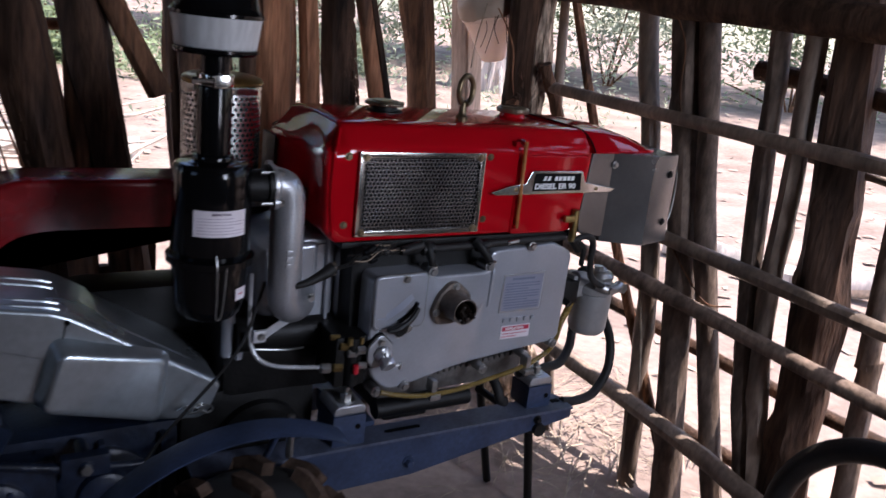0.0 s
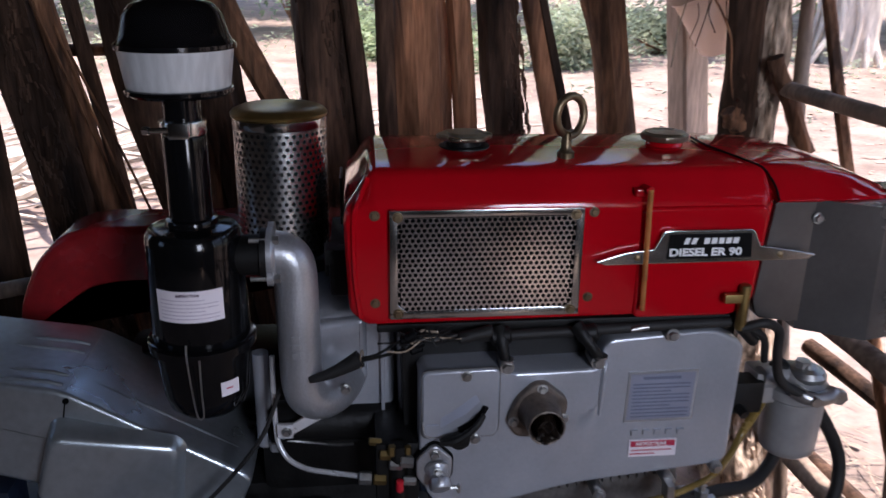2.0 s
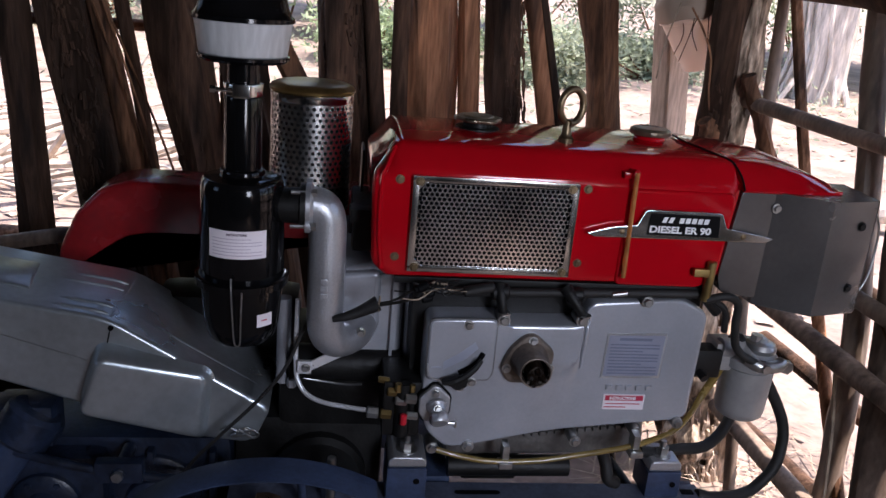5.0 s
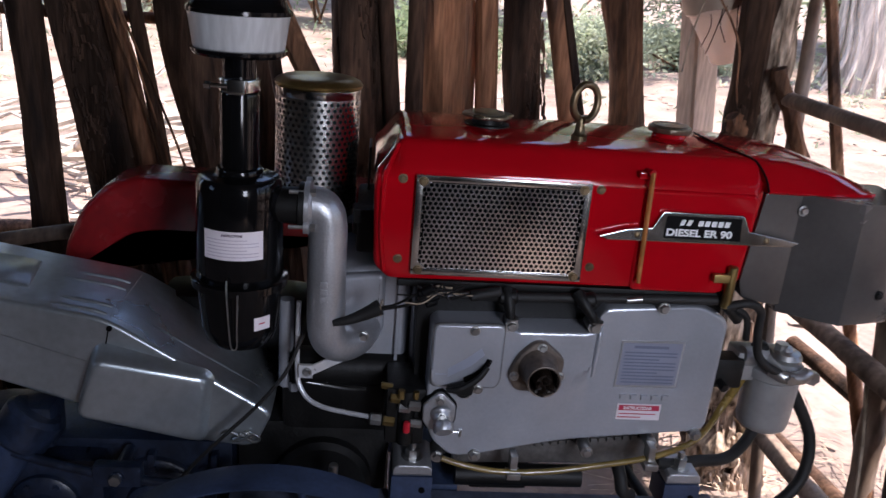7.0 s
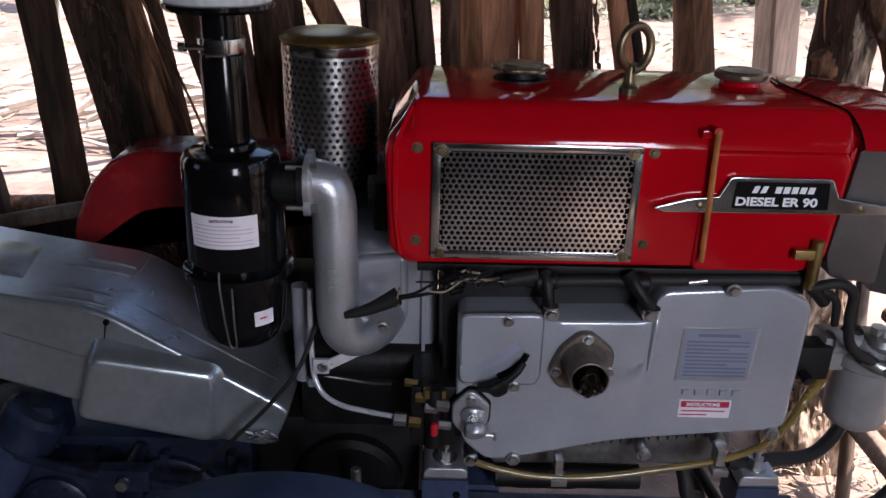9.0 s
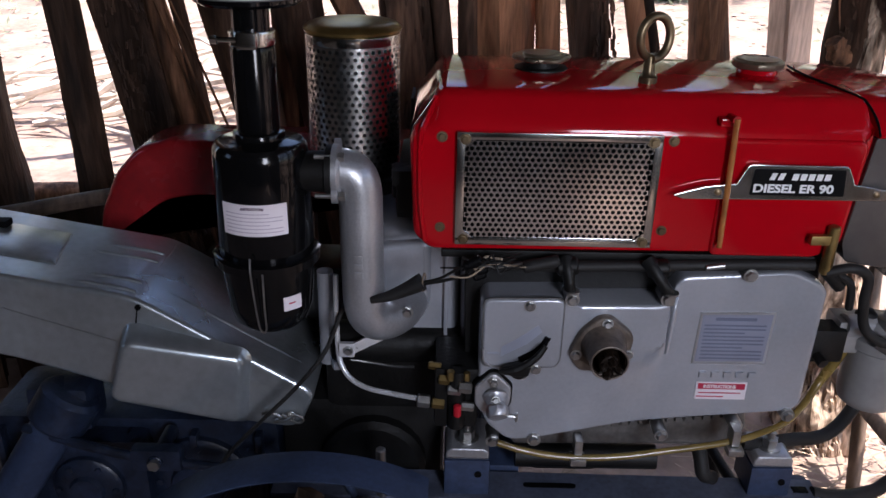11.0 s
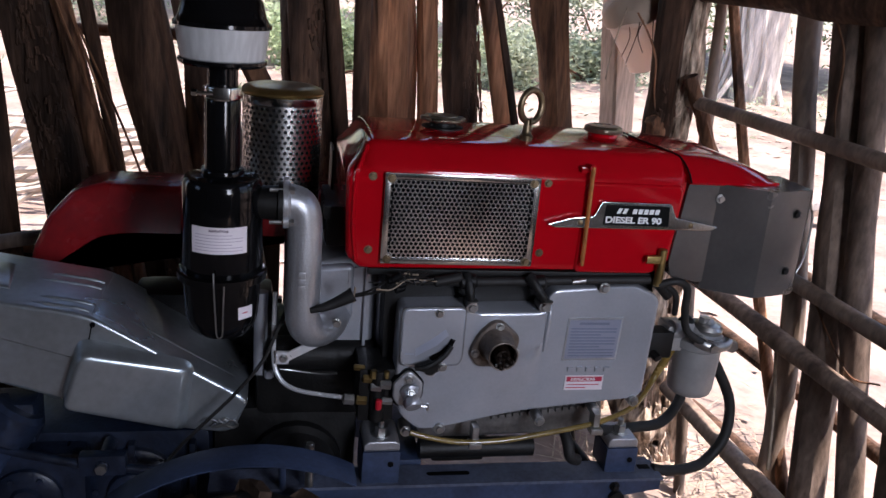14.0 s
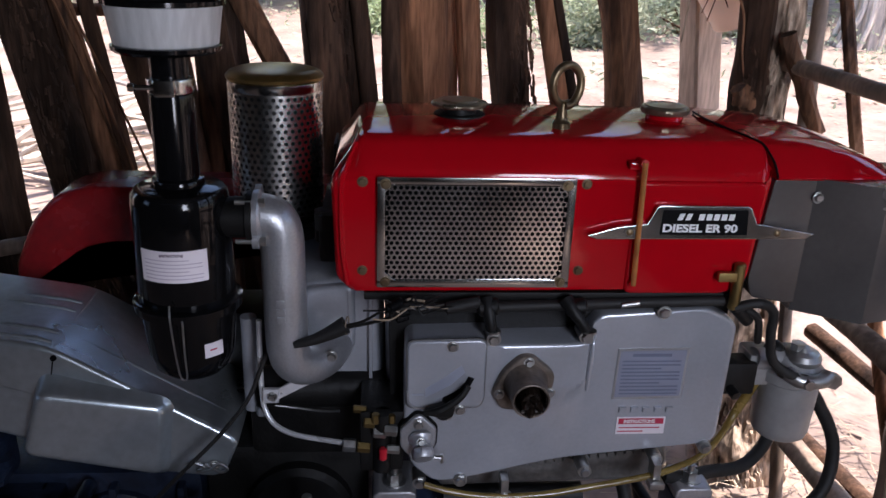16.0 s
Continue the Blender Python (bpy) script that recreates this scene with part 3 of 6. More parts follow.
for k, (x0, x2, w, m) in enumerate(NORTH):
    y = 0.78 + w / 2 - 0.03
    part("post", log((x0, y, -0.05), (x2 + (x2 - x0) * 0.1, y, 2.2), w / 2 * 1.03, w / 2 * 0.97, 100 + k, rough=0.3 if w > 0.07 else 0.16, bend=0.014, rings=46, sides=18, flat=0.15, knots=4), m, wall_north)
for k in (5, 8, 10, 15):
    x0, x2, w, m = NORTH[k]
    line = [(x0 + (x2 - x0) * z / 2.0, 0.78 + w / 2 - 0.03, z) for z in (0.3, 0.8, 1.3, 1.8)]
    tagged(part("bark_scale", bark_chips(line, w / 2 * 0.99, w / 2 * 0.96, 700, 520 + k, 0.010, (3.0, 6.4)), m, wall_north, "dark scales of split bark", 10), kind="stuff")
rings = []
for z in np.linspace(-0.05, 2.2, 16):
    c = Vector((0.885 - 0.118 * z, 0.90, z))
    wob = 0.006 * noise.noise((z * 3, 7, 0))
    rings.append([(c.x + wob + u * math.cos(0.35) - v * math.sin(0.35), c.y + u * math.sin(0.35) + v * math.cos(0.35), z) for u, v in ((-0.034, -0.032), (-0.040, -0.026), (-0.040, 0.03), (0.038, 0.03), (0.040, -0.026), (0.034, -0.032))])
bm = bmesh.new()
rows = [[bm.verts.new(p) for p in ring] for ring in rings]
for p, q in zip(rows, rows[1:]):
    for k in range(6):
        bm.faces.new((p[k], p[(k + 1) % 6], q[(k + 1) % 6], q[k]))
bm.faces.new(rows[0]), bm.faces.new(rows[-1])
part("post", bm, PALE, wall_north, "pale squared post")
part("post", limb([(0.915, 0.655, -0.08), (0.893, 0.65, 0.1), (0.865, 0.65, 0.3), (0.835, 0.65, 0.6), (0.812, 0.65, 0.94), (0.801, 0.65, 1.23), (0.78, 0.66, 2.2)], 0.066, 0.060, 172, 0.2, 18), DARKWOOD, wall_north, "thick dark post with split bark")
part("bark_flake", limb([(0.838, 0.606, 0.72), (0.817, 0.603, 0.9), (0.817, 0.600, 1.1), (0.818, 0.602, 1.4), (0.80, 0.612, 2.2)], 0.024, 0.024, 177, 0.5, 26, 26), BARK, wall_north, "strip of pale cracked bark")
part("bark_sleeve", limb([(0.922, 0.648, -0.08), (0.899, 0.643, 0.1), (0.871, 0.643, 0.3), (0.842, 0.643, 0.6), (0.830, 0.645, 0.72)], 0.084, 0.066, 178, 0.5, 40, 30), BARK, wall_north, "rough cracked bark round the foot of the post")
FLAKE = [(0.838, 0.606, 0.72), (0.817, 0.603, 0.9), (0.817, 0.600, 1.1), (0.818, 0.602, 1.4), (0.80, 0.612, 2.2)]
FOOT = [(0.922, 0.648, -0.03), (0.899, 0.643, 0.1), (0.871, 0.643, 0.3), (0.842, 0.643, 0.6), (0.830, 0.645, 0.72)]
tagged(part("bark_scale", bark_chips(FLAKE, 0.023, 0.023, 560, 501, 0.010, (3.4, 6.6)), BARK, wall_north, "scales of split bark", 10), kind="stuff")
tagged(part("bark_scale", bark_chips(FOOT, 0.083, 0.064, 620, 502, 0.016, (3.0, 7.0)), BARK, wall_north, "scales of split bark", 10), kind="stuff")
QLINE = [(0.865, 0.65, 0.3), (0.835, 0.65, 0.6), (0.812, 0.65, 0.94), (0.801, 0.65, 1.23), (0.78, 0.66, 2.2)]
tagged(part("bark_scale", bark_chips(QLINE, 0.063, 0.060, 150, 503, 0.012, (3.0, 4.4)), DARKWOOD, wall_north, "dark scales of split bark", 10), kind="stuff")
part("stub", limb([(0.80, 0.63, 0.935), (0.765, 0.615, 0.955), (0.742, 0.61, 0.985)], 0.026, 0.017, 181, 0.3, 12), WOOD, wall_north)
part("post", log((-0.352, 0.80, -0.05), (-0.398, 0.80, 1.04), 0.029, 0.027, 182, rough=0.15, bend=0.006, rings=26, sides=14), WOOD, wall_north, "short reddish post")
part("hanging_post", log((-0.215, 0.74, 0.945), (-0.66, 0.77, 2.1), 0.028, 0.03, 173, rough=0.15), WOOD, wall_north, "broken post that ends above the ground")
part("rail", log((-1.8, 0.9, 1.085), (-0.30, 0.9, 1.075), 0.016, 0.014, 174, rough=0.1), WOOD, wall_north)
part("rail", log((-1.8, 0.92, 0.50), (-0.25, 0.92, 0.52), 0.03, 0.028, 175, rough=0.15), WOOD, wall_north)
part("rail", log((-1.75, 0.60, 0.44), (-0.68, 0.60, 0.632), 0.021, 0.018, 179, rough=0.1), POLE, wall_north, "pale pole leaning low along the posts")
part("rail", log((-1.8, 0.72, 1.60), (1.0, 0.72, 1.58), 0.03, 0.03, 176, rough=0.1), POLE, wall_north)
for k, (a, b) in enumerate((((-0.70, 1.2), (-0.53, 0.62)), ((-0.66, 1.15), (-0.50, 0.55)), ((-0.64, 1.1), (-0.47, 0.62)))):
    part("twig", tube([(a[0], 0.71, a[1]), ((a[0] + b[0]) / 2 + 0.012, 0.70, (a[1] + b[1]) / 2), (b[0], 0.72, b[1])], 0.003, 5, 5), WOOD, wall_north)

wall_east = thing("wall_east", (0.9, 0, 0), "open lattice of tied poles and posts", "wall", kind="structure")


def on_fence(y, off=0.0):
    """The x of the lattice wall at a given y."""
    return 0.84 + (0.586 - y) * 0.1318 + off


def fence_post(ya, za, yb, zb, w, seed, mat=WOOD, off=0.03, z0=-0.05, z1=2.1, label="", **kw):
    ya, yb = ya + 0.93 * off, yb + 0.93 * off
    k = (yb - ya) / (zb - za)
    lo, hi = ya + (z0 - za) * k, ya + (z1 - za) * k
    part("post", log((on_fence(lo, off), lo, z0), (on_fence(hi, off), hi, z1), w / 2 * 1.05, w / 2 * 0.95, seed, rings=34, sides=14, **kw), mat, wall_east, label)


def fence_rail(ya, za, yb, zb, w, seed, mat=POLE, off=-0.02):
    part("rail", log((on_fence(ya, off), ya, za), (on_fence(yb, off), yb, zb), w / 2, w / 2 * 0.92, seed, rough=0.07, bend=0.008, rings=30, sides=12, knots=5), mat, wall_east)


part("post", log((0.893, 0.545, 0.905), (0.800, 0.545, 1.105), 0.0185, 0.0175, 200, rough=0.15, bend=0.003), WOOD, wall_east, "short dark stub of a post")
fence_post(0.535, 1.156, 0.51, 0.97, 0.028, 201, POLE, off=0.03)
fence_post(0.52, 1.236, 0.381, 0.957, 0.026, 202, WOOD, off=0.03)
# radius, then (y, z) from the ground up
EAST = [
    (0.026, 0.03, POLE, [(0.079, -0.05), (0.104, 0.213), (0.124, 0.426), (0.139, 0.615), (0.211, 0.950), (0.278, 1.231), (0.42, 2.1)]),
    (0.037, 0.035, FENCEWOOD, [(-0.048, -0.05), (-0.024, 0.122), (0.003, 0.312), (0.047, 0.614), (0.098, 0.901), (0.159, 1.201), (0.341, 2.1)]),
    (0.026, 0.035, FENCEWOOD, [(-0.208, -0.05), (-0.156, 0.147), (-0.063, 0.501), (0.021, 0.846), (0.093, 1.208), (0.271, 2.1)]),
    (0.024, 0.035, FENCEWOOD, [(-0.295, -0.05), (-0.233, 0.207), (-0.187, 0.401), (-0.144, 0.651), (-0.109, 0.947), (-0.082, 1.251), (0.037, 2.1)]),
    (0.024, 0.035, POLE, [(-0.321, -0.05), (-0.249, 0.310), (-0.213, 0.489), (-0.192, 0.668), (-0.185, 0.964), (-0.172, 1.175), (-0.111, 2.1)]),
    (0.053, 0.06, DARKWOOD, [(-0.343, -0.05), (-0.319, 0.342), (-0.305, 0.568), (-0.288, 0.794), (-0.254, 1.163), (-0.159, 2.1)]),
    (0.023, 0.035, FENCEWOOD, [(-0.489, -0.05), (-0.459, 0.434), (-0.449, 0.592), (-0.435, 0.729), (-0.38, 2.1)]),
]
for k, (r, off, m, pts) in enumerate(EAST):
    part("post", limb([(on_fence(y, off), y, z) for y, z in pts], r * 1.04, r * 0.96, 300 + k, 0.2 if r > 0.05 else 0.12, 14), m, wall_east, "thick dark post with peeling bark" if r > 0.05 else "")
fence_post(-0.62, 1.2, -0.66, 0.4, 0.06, 210, FENCEWOOD, off=0.04)
fence_post(-0.80, 1.2, -0.83, 0.4, 0.09, 211, FENCEWOOD, off=0.04)
fence_rail(0.585, 1.048, -1.6, 0.975, 0.034, 220)
fence_rail(0.30, 0.745, -1.6, 0.62, 0.037, 221)
fence_rail(0.42, 0.625, -1.6, 0.44, 0.042, 222, FENCEWOOD)
fence_rail(0.45, 0.315, -0.75, 0.14, 0.047, 223)
fence_rail(0.75, 1.325, -1.6, 1.25, 0.08, 224, DARKWOOD)
# Backlit rail: its shade is painted with the darker wood.
fence_rail(-0.01, 1.165, -0.9, 1.08, 0.046, 225, DARKWOOD, off=0.085)
fence_rail(0.56, 1.03, -1.2, 0.92, 0.018, 226, POLE, off=0.085)
fence_rail(0.5, 0.73, -1.2, 0.60, 0.034, 227, DARKWOOD, off=0.1)
fence_rail(0.5, 0.47, -1.2, 0.36, 0.038, 228, DARKWOOD, off=0.1)
fence_rail(0.5, 0.22, -1.2, 0.16, 0.038, 229, DARKWOOD, off=0.1)
part("twig", tube([(0.90, 0.06, 0.72), (0.92, 0.02, 0.66), (0.93, -0.06, 0.60), (0.95, -0.12, 0.61)], 0.0022, 5, 6), WOOD, wall_east)
part("twig", tube([(0.88, 0.16, 1.27), (0.895, 0.13, 1.2), (0.9, 0.125, 1.1), (0.905, 0.11, 1.03)], 0.0025, 5, 6), WOOD, wall_east)
part("twig", tube([(0.89, 0.14, 0.62), (0.9, 0.10, 0.45), (0.9, 0.07, 0.3)], 0.004, 5, 6), STRAW, wall_east)

def roof_z(y):
    """The underside of the roof: it falls towards the back eave."""
    return 2.20 - 0.145 * (y + 2.9)


def under_roof(ob, lift=0.0):
    """Cuts a wall or post to the slope of the roof."""
    for v in ob.data.vertices:
        v.co.z = min(v.co.z, roof_z(v.co.y) + lift)
    return ob


# Unseen roof; its slope and eaves are set to shade the shed.
roof = tagged(part("ceiling", loft([[(-2.6, y, roof_z(y)), (1.38, y, roof_z(y)), (1.38, y, roof_z(y) + 0.1), (-2.6, y, roof_z(y) + 0.1)] for y in (-2.9, -0.8, 0.99)]), THATCH), "dark thatched roof, unseen, that shades the shed", "roof", kind="structure")
for w in (wall_north, wall_east):
    for ob in w.children:
        under_roof(ob, 0.02)
# Unseen closing wall; its opening is added to light the left side.
wall_west = tagged(part("wall_west", join(box(-2.45, -2.37, -2.7, -1.1, -0.05, 2.118, 0.01), box(-2.45, -2.37, -1.098, -0.502, -0.05, 1.3, 0.01), box(-2.45, -2.37, -1.098, -0.502, 1.8, 2.118, 0.01), box(-2.45, -2.37, -0.5, 0.9, -0.05, 2.118, 0.01)), PLANK), "plain dark plank wall, unseen, with an opening added for light", "wall", kind="structure")
under_roof(wall_west, -0.004)
# Unseen closing wall; the gap above its sill is added for the fill lamp.
wall_south = tagged(part("wall_south", join(box(-2.36, 0.55, -2.7, -2.62, -0.05, 2.118, 0.01), box(0.555, 1.075, -2.7, -2.62, -0.05, 0.88, 0.01), box(1.08, 1.17, -2.7, -2.62, -0.05, 2.118, 0.01)), PLANK), "plain dark plank wall, unseen, with a gap added for the fill lamp", "wall", kind="structure")
under_roof(wall_south, -0.004)

# Unseen closing wall; its opening is added to throw sun on the floor.
wall_east_end = tagged(part("wall_east_end", join(box(1.08, 1.16, -2.16, -0.98, -0.05, 2.118, 0.01), box(1.08, 1.16, -2.615, -2.162, -0.05, 0.58, 0.01), box(1.08, 1.16, -2.615, -2.162, 1.42, 2.118, 0.01)), PLANK), "plain dark plank wall, unseen, with an opening added for light", "wall", kind="structure")
under_roof(wall_east_end, -0.004)
for z0, z1, x1 in ((0.0, 0.17, -0.16), (0.178, 0.35, -0.165)):
    part("board", box(-2.36, x1, 0.93, 0.96, z0, z1, 0.004), PLANK, wall_north)
part("board", join(box(-2.36, -0.335, 0.93, 0.96, 0.358, 0.525, 0.004), box(-0.336, -0.298, 0.931, 0.959, 0.358, 0.447, 0.004), box(-0.336, -0.298, 0.931, 0.959, 0.49, 0.525, 0.004), box(-0.299, -0.175, 0.93, 0.96, 0.358, 0.525, 0.004)), PLANK, wall_north, "board with a broken-out gap")

# hanging pot inside the back wall
pot = thing("hanging_pot", (0.81, 0.79, 1.08), "pinkish white plastic pot hanging from cords", "pot")
part("body", lathe((0.776, 0.775, 1.090), (-0.30, 0.0, 1), [(0, 0.0), (0, 0.032), (0.004, 0.037), (0.022, 0.041), (0.024, 0.043), (0.07, 0.058), (0.124, 0.075), (0.127, 0.081), (0.134, 0.083), (0.148, 0.084)], 36), POT, pot)
for k, (dx, dy) in enumerate(((-0.08, 0.0), (0.076, 0.0), (0.0, -0.078))):
    part("cord", tube([(0.745 + dx, 0.775 + dy, 1.225 + dx * 0.3), (0.745 + dx * 0.7, 0.775 + dy * 0.7, 1.33), (0.745 + dx * 0.1, 0.775, 1.655)], 0.0022, 5, 5), WOOD, pot)
# A rumpled brown collar over the rim.
bm = lathe((0.776, 0.775, 1.090), (-0.30, 0.0, 1), [(0.139, 0.079), (0.137, 0.086), (0.150, 0.089), (0.17, 0.088), (0.19, 0.078), (0.205, 0.05), (0.21, 0.0)], 40)
for v in bm.verts:
    v.co += Vector((noise.noise(v.co * 30), noise.noise(v.co * 30 + Vector((5, 0, 0))), noise.noise(v.co * 34 + Vector((0, 9, 0))) * 1.6)) * 0.009
part("dry_moss", bm, LITTER, pot, "lumpy brown mass hanging over the rim", 40)
part("loose_cord", tube([(0.67, 0.625, 1.24), (0.705, 0.62, 1.19), (0.735, 0.62, 1.13), (0.745, 0.62, 1.05), (0.765, 0.62, 0.975)], 0.0026, 5, 5), WOOD, pot)
part("loose_cord", tube([(0.655, 0.66, 1.25), (0.632, 0.66, 1.15), (0.625, 0.66, 1.07)], 0.002, 5, 5), STRAW, pot)
part("loose_cord", tube([(0.765, 0.64, 1.26), (0.755, 0.64, 1.20), (0.748, 0.64, 1.15)], 0.002, 5, 5), WOOD, pot)


rp = random.Random(61)
for k in range(5):
    w = rp.uniform(2.6, 6.8)
    x, y, z = 0.745 + 0.085 * math.cos(w), 0.775 + 0.085 * math.sin(w), 1.222 + 0.024 * math.cos(w)
    part("dry_root", tube([(x, y, z + 0.012), (x + rp.uniform(-0.02, 0.02), y - 0.006, z - 0.03), (x + rp.uniform(-0.035, 0.02), y - 0.008, z - rp.uniform(0.05, 0.13))], 0.0013, 5, 4), WOOD, pot)


# ---- the power tiller ----
tiller = thing("power_tiller", (0, 0.15, 0), "red and grey diesel power tiller on a blue chassis", "power tiller")


# red hood over radiator and fuel tank
def hood_top(y):
    """The height of the hood's skin at y: upright side, sloping shoulder, nearly flat top."""
    d = min(y, 0.32 - y)
    return float(np.interp(d, [0.0, 0.002, 0.006, 0.028, 0.034, 0.042, 0.09, 0.16], [0.960, 0.966, 0.972, 0.9975, 1.0025, 1.0055, 1.0100, 1.0125]))


def hood_mesh():
    outline = rounded([(-0.046, 0.783), (-0.070, 0.806), (-0.075, 0.950), (-0.036, 1.004), (0.540, 1.004), (0.546, 0.962), (0.533, 0.806), (0.50, 0.787)], 0.010, 3)
    cx, cz = 0.24, 0.9
    rings = []
    for y, inset in ((0.0, 0.014), (0.0, 0.010), (0.0015, 0.005), (0.006, 0.0015), (0.012, 0), (0.020, 0), (0.028, 0), (0.034, 0), (0.042, 0), (0.065, 0), (0.09, 0), (0.125, 0), (0.16, 0), (0.195, 0), (0.23, 0), (0.278, 0), (0.286, 0), (0.292, 0), (0.308, 0), (0.316, 0.002), (0.32, 0.01)):
        ring = []
        for p in outline:
            x = p.x - math.copysign(inset, p.x - cx)
            z = p.y - math.copysign(inset, p.y - cz)
            top = hood_top(y) - (0.3 * inset if y < 0.01 else 0.0)
            if p.y > 0.99:
                z = top - max(0.0, 1.004 - p.y)
            ring.append((x, y, min(z, top)))
        rings.append(ring)
    return loft(rings)


hood = part("hood", hood_mesh(), RED, tiller, "glossy red sheet-metal hood", 32)
part("tank_panel", plate([(0.346, 0.786), (0.348, 0.956), (0.530, 0.956), (0.538, 0.946), (0.528, 0.806), (0.497, 0.786)], -0.005, 0.004, 0.005, 0.012), RED, hood)
part("side_fold", tube([(-0.053, -0.001, 0.80), (-0.06, -0.001, 0.86), (-0.06, -0.001, 0.945), (-0.054, 0.004, 0.966), (-0.040, 0.030, 0.996)], 0.004, 6, 4), RED, hood)


def nose_mesh():
    rings = []
    for x, xt, zc, crown, y0, yc in ((0.549, 0.488, 1.0035, 0.0115, 0.0, 0.036), (0.60, 0.575, 1.001, 0.011, 0.0, 0.036), (0.655, 0.645, 0.994, 0.010, 0.0, 0.037), (0.70, 0.695, 0.982, 0.006, 0.003, 0.040), (0.728, 0.728, 0.971, 0.003, 0.010, 0.044), (0.736, 0.736, 0.966, 0.001, 0.016, 0.046)):
        half = [(x, y0, 0.959), (x, y0 - 0.003, 0.962), (x, y0 - 0.001, 0.966), (x - (x - xt) * 0.10, y0 + (yc - y0) * 0.5, 0.966 + (zc - 0.966) * 0.52), (x - (x - xt) * 0.22, yc - 0.005, zc - 0.004), (x - (x - xt) * 0.30, yc + 0.004, zc + 0.0008)]
        for f in (0.35, 0.65):
            half.append((x + (xt - x) * (0.3 + 0.7 * f), yc + (0.16 - yc) * f, zc + crown * (1 - (1 - f) ** 1.6)))
        ring = half + [(xt, 0.16, zc + crown)] + [(px, 0.32 - py, pz) for px, py, pz in reversed(half)]
        rings.append(ring)
    return loft(rings)


nose = part("nose_cover", nose_mesh(), RED, tiller, "red sloping nose cover", 30)
part("seam", tube([(0.549, -0.002, 0.962), (0.5455, 0.012, 0.982), (0.536, 0.030, 1.001), (0.528, 0.042, 1.006), (0.510, 0.08, 1.0105), (0.494, 0.12, 1.0135), (0.488, 0.16, 1.0150), (0.492, 0.20, 1.0135)], 0.0018, 6, 6), BADGEBLACK, nose)

# perforated radiator screen
grille = part("screen", holed(30, 19, 0.0083, 0.0073, 0.0029, lambda u, v, d: Vector((0.0005 + u * 0.9885, -0.0055 + d, 0.8085 + v))), SCREEN, hood, "perforated bright steel radiator screen", 80)
# Near-black sheet stands in for the unlit depth behind the holes.
part("screen_backing", box(-0.004, 0.256, -0.0022, -0.001, 0.802, 0.954, 0), HOLEDARK, grille)
g0, g1, h0, h1 = -0.0115, 0.2625, 0.7975, 0.9595
bm = join(box(g0, g1, -0.009, -0.002, h1 - 0.0105, h1, 0.002), box(g0, g1, -0.009, -0.002, h0, h0 + 0.0105, 0.002),
          box(g0, g0 + 0.0115, -0.0088, -0.002, h0, h1, 0.002), box(g1 - 0.0115, g1, -0.0088, -0.002, h0, h1, 0.002))
for x, z, a, b in ((g0, h0, 1, 1), (g1, h0, -1, 1), (g0, h1, 1, -1), (g1, h1, -1, -1)):
    bm = join(bm, plate([(x + a * 0.01, z + b * 0.01), (x + a * 0.026, z + b * 0.01), (x + a * 0.01, z + b * 0.024)], -0.0075, -0.004, 0.001))
part("screen_frame", bm, CHROME, grille)
for x, z in ((0.0, 0.95), (0.25, 0.95), (0.0, 0.806), (0.25, 0.806)):
    part("bolt", bolt((x, -0.009, z), r=0.0055, h=0.004), BRONZE, grille)
for x, z in ((-0.031, 0.95), (0.278, 0.95), (-0.032, 0.82), (0.277, 0.821)):
    part("bolt", bolt((x, 0.0, z), r=0.0055, h=0.004), BRONZE, hood)

# wing badge
badge = part("badge", plate([(0.283, 0.880), (0.325, 0.8925), (0.366, 0.897), (0.377, 0.9215), (0.383, 0.9245), (0.508, 0.924), (0.514, 0.921), (0.525, 0.898), (0.553, 0.894), (0.610, 0.884), (0.600, 0.8755), (0.295, 0.873)], -0.013, -0.009, 0.0018), CHROME, hood, "winged bright metal badge")
part("badge_field", plate([(0.3845, 0.8815), (0.3865, 0.9185), (0.5085, 0.9185), (0.5120, 0.8815)], -0.0142, -0.0125, 0.0006, 0.002), BADGEBLACK, badge)
lettering("DIESEL ER 90", 0.0160, (0.3875, -0.0143, 0.8860), WHITE, badge, squeeze=1.21)
for x in (0.4075, 0.4185):
    part("brand_bar", plate([(x, 0.9035), (x + 0.0035, 0.9130), (x + 0.0105, 0.9130), (x + 0.0070, 0.9035)], -0.0147, -0.0142, 0), WHITE, badge)
for k in range(5):
    part("brand_bar", plate([(0.4375 + 0.0108 * k, 0.9035), (0.4390 + 0.0108 * k, 0.9125), (0.4470 + 0.0108 * k, 0.9125), (0.4455 + 0.0108 * k, 0.9035)], -0.0147, -0.0142, 0), WHITE, badge)
for x in (0.342, 0.556):
    part("screw", lathe((x, -0.013, 0.8845), (0, -1, 0), [(0, 0.005), (0.0015, 0.0045), (0.003, 0.002)], 14), BRONZE, badge)

# fuel level tube
gauge = part("fuel_gauge", rod((0.3565, -0.0125, 0.803), (0.3525, -0.0125, 0.985), 0.0042), AMBER, hood, "amber sight tube for the fuel level")
part("gauge_end", join(rod((0.3525, 0.024, 0.979), (0.3525, -0.0135, 0.983), 0.0058), box(0.335, 0.355, -0.004, 0.016, 0.972, 0.982, 0.002)), RED, gauge)
part("gauge_end", join(rod((0.3565, 0.004, 0.806), (0.3565, -0.0135, 0.806), 0.0058), box(0.350, 0.362, -0.006, 0.004, 0.798, 0.812, 0.002)), RED, gauge)
